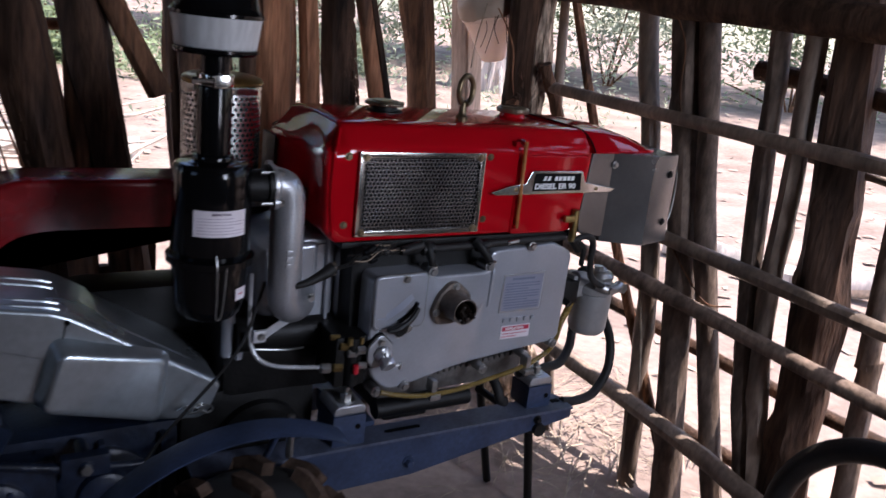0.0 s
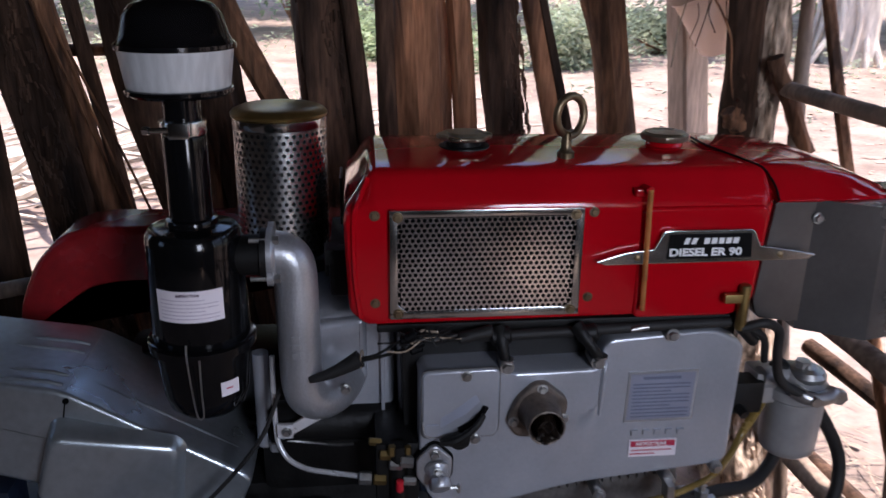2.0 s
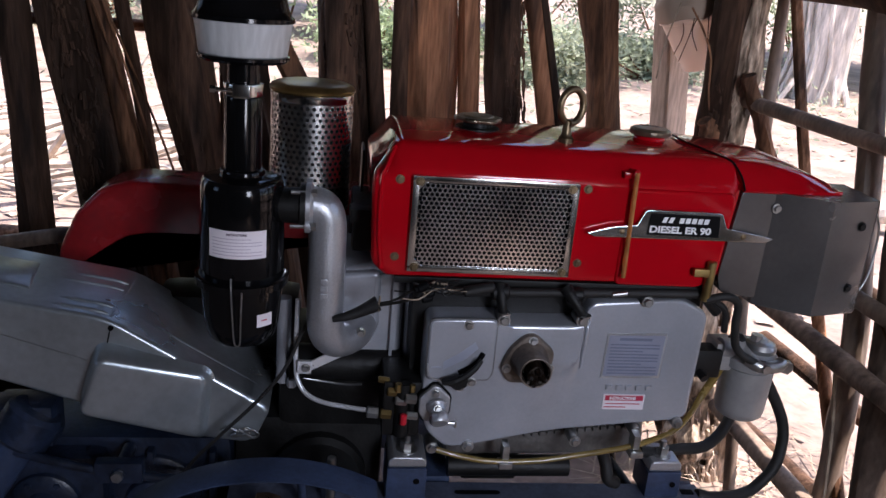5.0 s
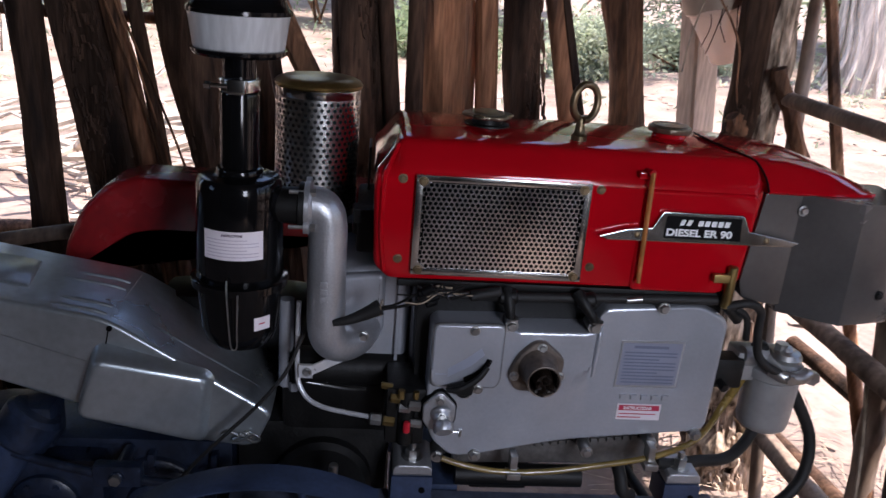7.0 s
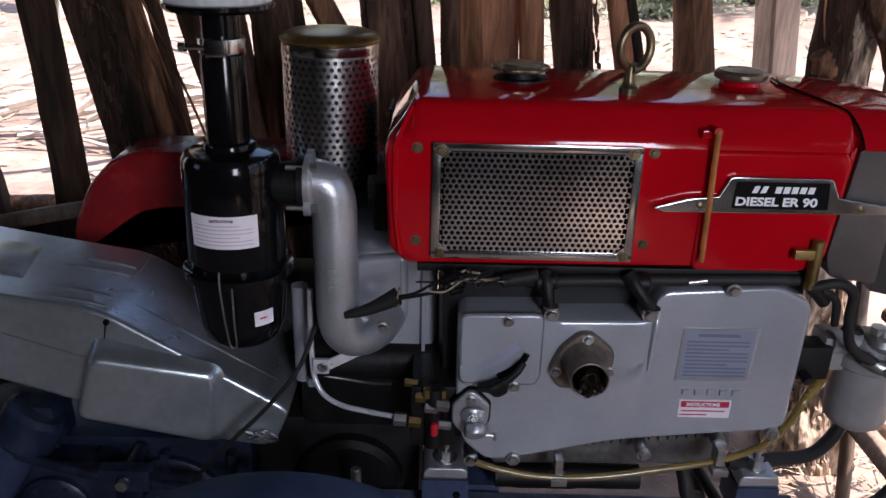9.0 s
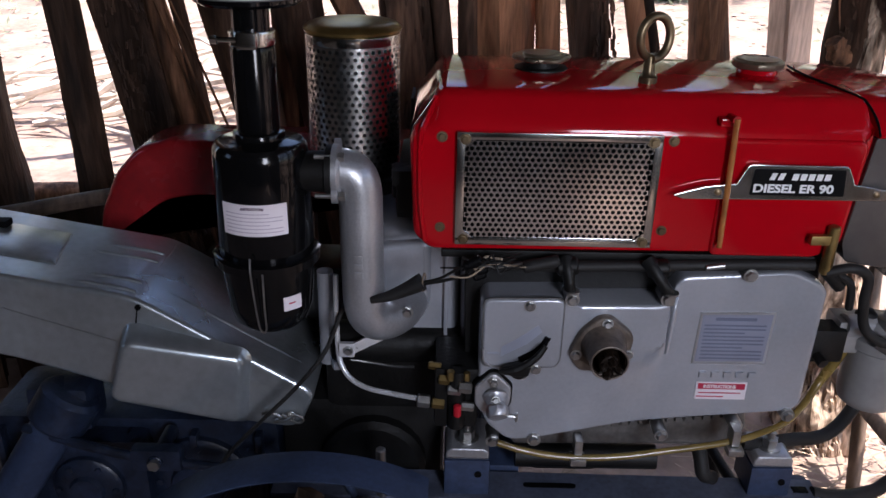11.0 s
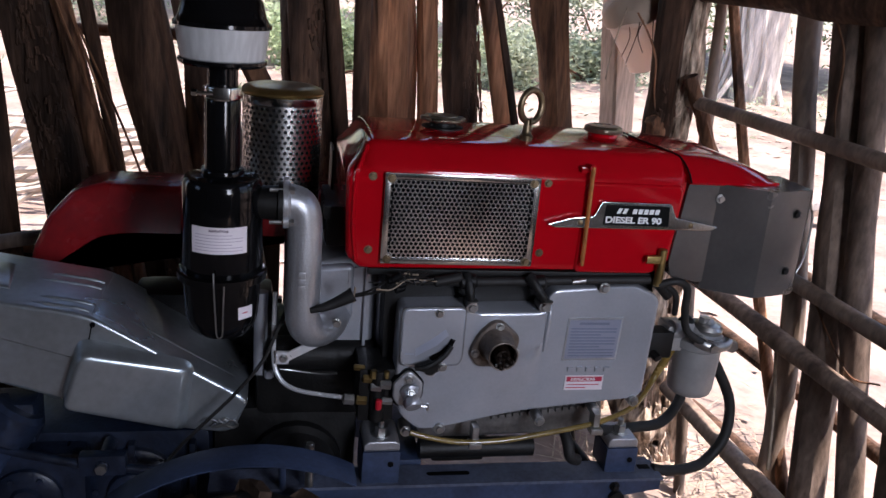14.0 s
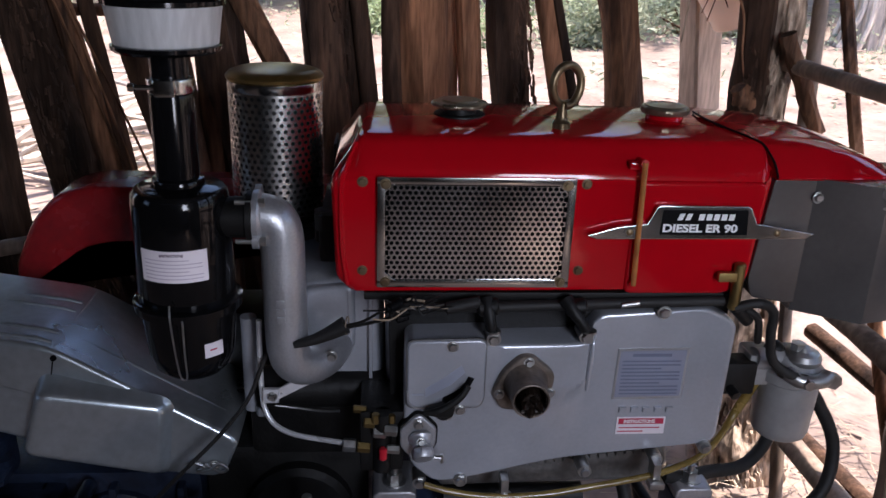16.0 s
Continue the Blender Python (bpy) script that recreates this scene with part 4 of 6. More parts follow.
valve = part("fuel_valve", join(rod((0.511, -0.012, 0.765), (0.511, -0.012, 0.838), 0.0085, 10, edge=0.002), rod((0.511, -0.012, 0.808), (0.511, 0.02, 0.808), 0.008)), BRASS, tiller, "brass fuel tap")
part("tap_handle", box(0.478, 0.505, -0.022, -0.012, 0.812, 0.826, 0.002), BRASS, valve)

# caps and lifting eye
def wavy(at, z0, z1, r, waves, depth, n=48):
    rings = []
    for z, f in ((z0, 0.96), (z0 + 0.002, 1.0), (z1 - 0.002, 1.0), (z1, 0.95)):
        rings.append([(at[0] + f * r * (1 + depth * math.cos(waves * 2 * math.pi * k / n)) * math.cos(2 * math.pi * k / n), at[1] + f * r * (1 + depth * math.cos(waves * 2 * math.pi * k / n)) * math.sin(2 * math.pi * k / n), z) for k in range(n)])
    return loft(rings)


cap = part("radiator_cap", wavy((0.112, 0.160), 1.0245, 1.0315, 0.041, 6, 0.06), CAPSTEEL, hood, "scalloped plated radiator cap")
part("neck", lathe((0.112, 0.160, 1.006), (0, 0, 1), [(0, 0.040), (0.0075, 0.039), (0.0085, 0.026), (0.020, 0.026)], 28), DARK, cap)
part("cap_top", lathe((0.112, 0.160, 1.0315), (0, 0, 1), [(0, 0.028), (0.003, 0.026), (0.004, 0.012), (0.003, 0)], 24), CAPSTEEL, cap)
cap = part("fuel_cap", wavy((0.431, 0.160), 1.0195, 1.0300, 0.0365, 20, 0.012, 80), CAPSTEEL, hood, "round plated fuel cap")
part("neck", lathe((0.431, 0.160, 1.006), (0, 0, 1), [(0, 0.033), (0.006, 0.029), (0.018, 0.026)], 28), RED, cap)
part("cap_top", lathe((0.431, 0.160, 1.0300), (0, 0, 1), [(0, 0.033), (0.002, 0.031), (0.0005, 0.024), (0.002, 0.010), (0.002, 0)], 28), CAPSTEEL, cap)
part("lifting_eye", join(tube([(0.258 + 0.0265 * math.sin(w) * 0.84, 0.088 + 0.0265 * math.sin(w) * 0.45 + 0.0016 * (w - 3), 1.0705 - 0.0285 * math.cos(w)) for w in np.linspace(-0.15, 6.6, 22)], 0.0062, 10, 2),
                          lathe((0.254, 0.087, 1.005), (0, 0, 1), [(0, 0.013), (0.012, 0.013), (0.015, 0.0095), (0.022, 0.0078), (0.040, 0.0068)], 14)), BRONZE, hood, "brown passivated steel lifting eye")

# nose side panel and lamp box
panel = part("nose_panel", plate([(0.5485, 0.961), (0.725, 0.961), (0.725, 0.775), (0.60, 0.768), (0.543, 0.777), (0.534, 0.806)], 0.004, 0.31, 0.0015, 0.008), LAMPBOX, tiller, "grey painted side panel")
bx = loft([[(0.606, 0.006, z), (0.684 + s, -0.041, z), (0.690 + s, -0.0445, z), (0.697 + s, -0.0435, z), (0.784 + s, -0.021, z), (0.792 + s, -0.014, z), (0.796 + s, 0.10, z), (0.606, 0.10, z)] for z, s in ((0.756, 0.0), (0.760, 0.002), (0.957, -0.002), (0.961, -0.004))])
lamp_box = part("lamp_box", bx, LAMPBOX, tiller, "folded grey sheet-metal box on the nose", 20)
part("bolt", bolt((0.614, 0.001, 0.934), r=0.0065), STEEL, panel)
part("bolt", bolt((0.757, -0.0285, 0.806), r=0.0065), DARK, lamp_box)
part("bolt", bolt((0.755, -0.0290, 0.918), r=0.0065), DARK, lamp_box)
part("rear_wire", tube([(0.790, -0.008, 0.94), (0.812, 0.0, 0.90), (0.812, 0.0, 0.82), (0.793, 0.0, 0.775)], 0.0022, 6, 6), STEEL, lamp_box)

# crankcase, gear cover, head
case = part("crankcase", plate([(0.005, 0.50), (0.0, 0.74), (0.03, 0.772), (0.52, 0.775), (0.532, 0.74), (0.532, 0.52), (0.50, 0.47), (0.08, 0.44)], 0.085, 0.31, 0.012, 0.012), GREY, tiller, "grey cast crankcase")
# The sump's darker grey holds the shade under the gear cover.
part("sump", plate([(0.09, 0.418), (0.085, 0.50), (0.46, 0.53), (0.47, 0.455), (0.43, 0.425)], 0.04, 0.29, 0.008, 0.012), DARKGREY, case, "grey cast sump, darkened for shade under the cover")
# Near-black gasket and slab carry the shadow round the gear cover.
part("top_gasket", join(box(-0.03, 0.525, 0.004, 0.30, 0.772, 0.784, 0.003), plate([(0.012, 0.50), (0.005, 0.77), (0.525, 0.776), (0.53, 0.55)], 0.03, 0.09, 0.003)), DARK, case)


def cover_mesh():
    """Gear cover: proud on the timing side, with a soft step down to the flat of the data plate."""
    outline = rounded([(0.044, 0.506), (0.029, 0.545), (0.029, 0.712), (0.038, 0.7205), (0.150, 0.7235), (0.165, 0.713), (0.285, 0.716), (0.300, 0.722), (0.318, 0.750), (0.478, 0.7605), (0.522, 0.740), (0.530, 0.728), (0.527, 0.536), (0.517, 0.524), (0.10, 0.478), (0.076, 0.478)], 0.012, 3)
    fine = []
    for p, q in zip(outline, outline[1:] + outline[:1]):
        n = max(1, int((q - p).length / 0.012))
        fine += [p.lerp(q, k / n) for k in range(n)]
    outline = fine
    c = Vector((0.27, 0.62))

    def front(x, z):
        left = 0.297 - 1.5 * max(0.0, min(0.15, 0.652 - z))
        t = min(1.0, max(0.0, (x - left) / (0.309 - left)))
        return -0.026 + 0.026 * (3 * t * t - 2 * t ** 3)
    bm = bmesh.new()
    cols = [0.029, 0.04, 0.1, 0.16, 0.22, 0.27, 0.285, 0.293, 0.297, 0.300, 0.303, 0.306, 0.309, 0.313, 0.33, 0.37, 0.42, 0.46, 0.50, 0.530]
    rows = []
    for inset, back in ((0.0085, 0.0), (0.0065, 0.0), (0.0032, 0.0010), (0.0010, 0.0032), (0.0, 0.0065), (0.0, 0.06)):
        ring = []
        for p in outline:
            q = p + (c - p).normalized() * inset
            ring.append(bm.verts.new((q.x, (front(q.x, q.y) + back) if back < 0.05 else 0.03, q.y)))
        rows.append(ring)
    n = len(outline)
    for p, q in zip(rows, rows[1:]):
        for k in range(n):
            bm.faces.new((p[k], p[(k + 1) % n], q[(k + 1) % n], q[k]))
    bm.faces.new(rows[0]).material_index = 1
    for x in cols[1:-1]:
        bmesh.ops.bisect_plane(bm, geom=bm.faces[:] + bm.edges[:] + bm.verts[:], plane_co=(x, 0, 0), plane_no=(1, 0, 0))
    for z in (0.51, 0.54, 0.57, 0.60, 0.615, 0.63, 0.64, 0.648, 0.655, 0.675, 0.69, 0.705):
        bmesh.ops.bisect_plane(bm, geom=bm.faces[:] + bm.edges[:] + bm.verts[:], plane_co=(0, 0, z), plane_no=(0, 0, 1))
    for f in bm.faces:
        if f.material_index:
            for v in f.verts:
                v.co.y = front(v.co.x, v.co.z)
            f.material_index = 0
    return bm


cover = part("gear_cover", cover_mesh(), GREY, tiller, "grey enamelled cast gear cover", 25)
part("cast_ridge", tube([(0.3075, -0.012, 0.728), (0.305, -0.022, 0.716), (0.304, -0.0245, 0.70), (0.303, -0.0242, 0.67), (0.302, -0.0228, 0.636)], 0.0040, 12, 6, radii=[1, 1, 1, 0.9, 0.6]), GREY, cover)
part("governor_plate", plate([(0.033, 0.612), (0.033, 0.722), (0.147, 0.7245), (0.147, 0.625), (0.14, 0.612)], -0.0305, -0.024, 0.0032, 0.012), GREY, cover)
part("plate_gasket", plate([(0.0315, 0.6105), (0.0315, 0.7235), (0.1485, 0.7260), (0.1485, 0.6245), (0.1412, 0.6105)], -0.0278, -0.024, 0.0004, 0.012), DARKGREY, cover)
part("plate_rim", tube([(0.034, -0.030, 0.642), (0.038, -0.030, 0.619), (0.060, -0.030, 0.612), (0.10, -0.030, 0.612)], 0.002, 6, 5), SILVER, cover)
part("scale_print", join(box(0.040, 0.058, -0.0308, -0.0300, 0.634, 0.637, 0), plate([(0.06, 0.630), (0.098, 0.652), (0.118, 0.672), (0.112, 0.684), (0.085, 0.662), (0.06, 0.646)], -0.0306, -0.0300, 0)), BLUELINE, cover)
part("slot", tube([(0.088, -0.0305, 0.626), (0.108, -0.0305, 0.638), (0.120, -0.0305, 0.650), (0.127, -0.0305, 0.664)], 0.0052, 6, 5), BADGEBLACK, cover)
part("lever_handle", tube([(0.058, -0.050, 0.616), (0.078, -0.052, 0.620), (0.096, -0.052, 0.630), (0.112, -0.050, 0.644), (0.122, -0.046, 0.658)], 0.0058, 8, 5, radii=[0.7, 1.1, 1, 0.9, 0.75]), DARK, cover)
lever = part("throttle_lever", join(rod((0.087, -0.030, 0.612), (0.087, -0.046, 0.612), 0.0125, 12, edge=0.002), plate([(0.058, 0.612), (0.059, 0.620), (0.088, 0.628), (0.104, 0.622), (0.100, 0.606), (0.080, 0.606)], -0.048, -0.040, 0.002, 0.004)), DARK, cover, "black governor lever")
for x, z, y in ((0.098, 0.714, -0.030), (0.093, 0.597, -0.026), (0.112, 0.609, -0.030)):
    part("bolt", bolt((x, y, z), r=0.0065), STEEL, cover)
for x, z, y in ((0.157, 0.7245, -0.022), (0.293, 0.7255, -0.018), (0.411, 0.757, 0.0), (0.118, 0.481, -0.022), (0.315, 0.487, -0.012), (0.430, 0.502, -0.005), (0.508, 0.520, 0.0), (0.055, 0.476, -0.02)):
    part("bolt", join(rod((x, y + 0.03, z), (x, y - 0.006, z), 0.0105, 14, edge=0.002), bolt((x, y - 0.006, z), r=0.0078, h=0.007)), STEEL, cover)

# splined starting shaft in its boss
boss = part("shaft_boss", join(plate([(0.158, 0.640), (0.172, 0.676), (0.196, 0.700), (0.214, 0.702), (0.250, 0.672), (0.246, 0.640), (0.215, 0.612), (0.172, 0.612)], -0.038, -0.02, 0.004, 0.012),
                               lathe((0.2065, -0.03, 0.656), (0, -1, 0), [(0, 0.036), (0.010, 0.0325), (0.020, 0.0285), (0.046, 0.0272), (0.056, 0.0270), (0.0565, 0.0258), (0.056, 0.0244), (0.01, 0.024), (0.01, 0)], 36)), BOSSIRON, cover, "oily cast boss round the starting shaft")
part("sleeve", lathe((0.2065, -0.041, 0.656), (0, -1, 0), [(0, 0.0), (0, 0.0238), (0.041, 0.0238), (0.041, 0.0226), (0.004, 0.0220), (0.004, 0.0)], 30), GLAZE, boss, "oily brown bore")


def claw_mesh():
    """The end of the starting shaft: a worn dog clutch with uneven teeth."""
    rnd = random.Random(17)
    teeth = []
    body = lathe((0.2065, -0.035, 0.656), (0.02, -1, -0.06), [(0, 0.0165), (0.040, 0.0160), (0.048, 0.0125), (0.050, 0.0)], 14)
    for k in range(4):
        w = k * 1.5 + rnd.uniform(-0.3, 0.3)
        c = Vector((0.208 + 0.0078 * math.cos(w), -0.078, 0.6500 + 0.0078 * math.sin(w)))
        teeth.append(lathe(c, (math.cos(w) * 0.3, -1, math.sin(w) * 0.3 - 0.15), [(0, 0.0080), (0.010 + rnd.uniform(0, 0.008), 0.0056), (0.018 + rnd.uniform(0, 0.006), 0.0)], 5))
    return body, teeth


shaft, teeth = claw_mesh()
part("starter_shaft", shaft, GLAZE, boss, "oily worn starting claw", 30)
for b in teeth:
    part("claw_tooth", b, GLAZE, boss)
# Glints on the oily claw, modelled as small bright steel tips.
for w in (0.2, 1.9, 3.4):
    part("worn_edge", lathe((0.2055 + 0.010 * math.cos(w), -0.083, 0.640 + 0.004 * math.sin(w)), (0, -1, -0.4), [(0, 0.0032), (0.003, 0.0026), (0.004, 0)], 6), STEEL, boss)
for x, z in ((0.209, 0.692), (0.168, 0.640), (0.243, 0.642)):
    part("bolt", bolt((x, -0.038, z), r=0.006), STEEL, boss)

# stickers
plate_y = -0.0006
data = part("data_plate", plate([(0.3490, 0.607), (0.3515, 0.694), (0.4610, 0.696), (0.4585, 0.609)], plate_y - 0.001, 0.004, 0.0004), SILVER, cover)
part("plate_field", plate([(0.3525, 0.611), (0.3550, 0.690), (0.4570, 0.692), (0.4545, 0.613)], plate_y - 0.0014, 0.0, 0), BLUELAB, data)
tagged(part("plate_print", join(*[box(0.359, 0.450 - 0.03 * (k % 4 == 3), plate_y - 0.0018, plate_y - 0.0013, 0.616 + 0.0062 * k, 0.6185 + 0.0062 * k, 0) for k in range(10)], box(0.374, 0.434, plate_y - 0.0018, plate_y - 0.0013, 0.681, 0.686, 0)), PLATEPRINT, data), kind="stuff")
sticker = part("instruction_sticker", box(0.3615, 0.4390, plate_y - 0.0012, 0.003, 0.5440, 0.5745, 0.0004, 1), PAPER, cover, "white sticker with a red heading")
part("heading_band", box(0.3645, 0.4360, plate_y - 0.0017, plate_y - 0.0011, 0.5625, 0.5725, 0), REDPRINT, sticker)
lettering("INSTRUCTIONS", 0.0080, (0.3725, plate_y - 0.0018, 0.5648), WHITE, sticker, squeeze=0.88)
part("print_lines", join(box(0.366, 0.431, plate_y - 0.0017, plate_y - 0.0011, 0.555, 0.5568, 0), box(0.364, 0.405, plate_y - 0.0017, plate_y - 0.0011, 0.5485, 0.5503, 0)), REDPRINT, sticker)
part("raised_brand", join(*[box(0.363 + k * 0.0185, 0.3740 + k * 0.0185, plate_y - 0.0032, 0.003, 0.5835, 0.5930, 0.0014) for k in range(5)]), GREY, cover)
tagged(part("raised_mark", join(*[box(0.235 + k * 0.0145, 0.2455 + k * 0.0145, 0.032, 0.045, 0.4625 + k * 0.0016, 0.4715 + k * 0.0016, 0.001) for k in range(14)]), DARKGREY, case), kind="stuff")

# injector pump, fittings and pipes at the head side
pump = part("pump_mount", plate([(0.024, 0.552), (0.024, 0.580), (0.046, 0.603), (0.056, 0.603), (0.078, 0.580), (0.077, 0.552), (0.066, 0.536), (0.034, 0.536)], -0.0375, -0.02, 0.003, 0.005), SILVER, tiller, "cast pump flange with a plunger cap")
part("gasket", plate([(0.0215, 0.550), (0.0215, 0.581), (0.045, 0.606), (0.057, 0.606), (0.0805, 0.581), (0.0795, 0.550), (0.068, 0.533), (0.032, 0.533)], -0.0315, -0.02, 0.001, 0.005), BADGEBLACK, pump)
part("plunger_guide", lathe((0.0545, -0.035, 0.566), (0.12, -1, -0.55), [(0, 0.0185), (0.004, 0.0185), (0.008, 0.0150), (0.016, 0.0142), (0.017, 0.0118), (0.020, 0.0118), (0.021, 0.0)], 24), SILVER, pump)
part("plunger_cap", lathe((0.0566, -0.0525, 0.5565), (0.12, -1, -0.75), [(0, 0.0125), (0.001, 0.0165), (0.013, 0.0165), (0.016, 0.0140), (0.016, 0.0)], 8), SILVER, pump)
part("bolt", bolt((0.051, -0.0375, 0.589), r=0.0065), STEEL, pump)
part("bolt", bolt((0.0545, -0.0545, 0.570), (0, -1, 0.3), r=0.005), STEEL, pump)
part("cross_pin", rod((0.060, -0.060, 0.548), (0.086, -0.060, 0.546), 0.003, 8), STEEL, pump)
part("bracket", box(0.083, 0.088, -0.063, -0.056, 0.538, 0.551, 0.0015), STEEL, pump)
body = part("pump_body", join(box(-0.036, 0.03, -0.02, 0.08, 0.495, 0.60, 0.008), rod((-0.002, -0.02, 0.50), (-0.002, -0.02, 0.60), 0.014, 14)), DARK, tiller, "oily black injection pump")
part("red_plug", rod((-0.001, -0.040, 0.530), (-0.001, -0.040, 0.550), 0.006, 12, edge=0.002), REDCAP, body)
for k, (x, y, z, r) in enumerate(((-0.052, -0.01, 0.537, 0.0105), (-0.030, -0.018, 0.539, 0.009), (-0.006, -0.028, 0.570, 0.008), (-0.020, -0.02, 0.583, 0.0085), (0.010, -0.032, 0.577, 0.009), (0.0, -0.02, 0.592, 0.007), (0.014, -0.034, 0.545, 0.007), (-0.036, -0.01, 0.60, 0.006))):
    part("union_nut", rod((x - 0.010, y, z), (x + 0.010, y, z - 0.002), r, 6, edge=0.0015), BRASS if k % 2 else STEEL, body)
part("bleed_nut", join(rod((-0.012, -0.03, 0.588), (-0.012, -0.03, 0.603), 0.006, 6), rod((0.012, -0.03, 0.588), (0.012, -0.03, 0.601), 0.005, 6)), BRASS, body)
pipe = part("injection_pipe", tube([(-0.187, 0.045, 0.72), (-0.188, 0.043, 0.65), (-0.187, 0.040, 0.60), (-0.183, 0.036, 0.572), (-0.168, 0.027, 0.550), (-0.14, 0.014, 0.541), (-0.10, 0.004, 0.538), (-0.052, -0.008, 0.537)], 0.0042, 10), PIPE, tiller, "bent bright steel injection pipe")
part("pipe_clip", join(box(-0.184, -0.160, 0.026, 0.034, 0.588, 0.612, 0.002), loft([[(-0.162, 0.030, 0.592), (-0.162, 0.030, 0.610), (-0.162, 0.034, 0.610), (-0.162, 0.034, 0.592)], [(-0.125, 0.05, 0.602), (-0.125, 0.05, 0.620), (-0.125, 0.054, 0.620), (-0.125, 0.054, 0.602)], [(-0.07, 0.075, 0.618), (-0.07, 0.075, 0.632), (-0.07, 0.079, 0.632), (-0.07, 0.079, 0.618)]])), PIPE, pipe)
part("bolt", bolt((-0.170, 0.026, 0.600), r=0.006), STEEL, pipe)
part("return_pipe", tube([(-0.175, 0.075, 0.555), (-0.14, 0.075, 0.549), (-0.10, 0.07, 0.546), (-0.07, 0.06, 0.552)], 0.0022, 8), STEEL, tiller)
head = part("cylinder_head", join(plate([(-0.16, 0.615), (-0.16, 0.745), (-0.06, 0.775), (0.0, 0.775), (0.0, 0.60), (-0.04, 0.585)], 0.09, 0.30, 0.012, 0.015),
                                  plate([(-0.125, 0.66), (-0.125, 0.755), (-0.045, 0.765), (-0.045, 0.65)], 0.075, 0.1, 0.008, 0.015), box(-0.024, -0.018, 0.078, 0.11, 0.60, 0.80, 0.002)), GREY, tiller, "grey cast cylinder head")
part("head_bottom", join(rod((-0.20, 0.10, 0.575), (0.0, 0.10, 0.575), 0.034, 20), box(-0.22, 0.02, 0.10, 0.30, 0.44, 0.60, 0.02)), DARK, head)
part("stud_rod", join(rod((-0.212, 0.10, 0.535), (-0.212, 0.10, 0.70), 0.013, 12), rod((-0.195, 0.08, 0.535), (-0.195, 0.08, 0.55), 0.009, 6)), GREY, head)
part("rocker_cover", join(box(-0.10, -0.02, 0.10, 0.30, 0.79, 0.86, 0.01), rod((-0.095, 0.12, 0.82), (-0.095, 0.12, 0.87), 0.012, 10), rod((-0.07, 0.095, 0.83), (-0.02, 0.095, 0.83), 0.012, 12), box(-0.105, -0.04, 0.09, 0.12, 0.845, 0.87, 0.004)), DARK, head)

# taped wires on top of the crankcase
loom = part("wiring_loom", tube([(0.02, -0.012, 0.764), (0.06, -0.008, 0.766), (0.13, -0.004, 0.764), (0.25, 0.0, 0.766), (0.40, 0.002, 0.770), (0.50, 0.0, 0.773)], 0.0088, 10, radii=[0.5, 0.7, 0.9, 1, 1, 0.9]), RUBBER, tiller, "black taped wiring loom")
part("cable_boot", tube([(-0.128, -0.026, 0.716), (-0.105, -0.026, 0.722), (-0.080, -0.024, 0.732), (-0.055, -0.022, 0.745)], 0.0125, 12, 6, radii=[0.45, 0.6, 0.8, 1.05]), RUBBER, loom)
part("boot_rim", tube([(-0.053 + 0.002 * math.cos(w), -0.022 + 0.011 * math.cos(w), 0.744 + 0.013 * math.sin(w)) for w in np.linspace(0, 6.28, 12)], 0.0012, 5, 2), STRAW, loom)
part("wire", tube([(-0.055, -0.022, 0.744), (-0.03, -0.024, 0.752), (0.0, -0.024, 0.770), (0.03, -0.02, 0.780)], 0.0022, 6), DARK, loom)
part("wire", tube([(-0.06, -0.022, 0.740), (-0.03, -0.020, 0.745), (0.0, -0.018, 0.752), (0.03, -0.012, 0.760)], 0.0026, 6), DARK, loom)
part("wire", tube([(0.0, -0.026, 0.785), (0.02, -0.028, 0.778), (0.045, -0.024, 0.772), (0.075, -0.018, 0.782)], 0.0016, 6), DARK, loom)
part("wire", tube([(0.01, -0.024, 0.768), (0.035, -0.03, 0.775), (0.05, -0.02, 0.768), (0.085, -0.012, 0.772)], 0.0015, 6), STEEL, loom)
part("wire_joint", join(rod((0.002, -0.026, 0.772), (0.022, -0.026, 0.778), 0.007, 10, edge=0.002), rod((0.016, -0.022, 0.752), (0.034, -0.02, 0.758), 0.006, 10, edge=0.002)), BADGEBLACK, loom)
part("connector", rod((0.087, -0.012, 0.766), (0.137, -0.012, 0.777), 0.0095, 12, edge=0.002), RUBBER, loom)
rl = random.Random(23)
for k in range(9):
    x0, x1 = rl.uniform(-0.035, 0.02), rl.uniform(0.04, 0.10)
    pts = [(x0 + (x1 - x0) * f, -0.024 + rl.uniform(-0.010, 0.008), 0.768 + 0.010 * f + rl.uniform(-0.013, 0.015)) for f in (0, 0.25, 0.5, 0.75, 1)]
    part("wire", tube(pts, rl.uniform(0.0011, 0.0019), 6, 5), STRAW if k in (3, 7) else DARK, loom)
part("tape_wrap", join(rod((0.008, -0.027, 0.774), (0.026, -0.026, 0.784), 0.0078, 10, edge=0.002), rod((0.020, -0.024, 0.762), (0.036, -0.022, 0.768), 0.0065, 10, edge=0.002)), BADGEBLACK, loom)
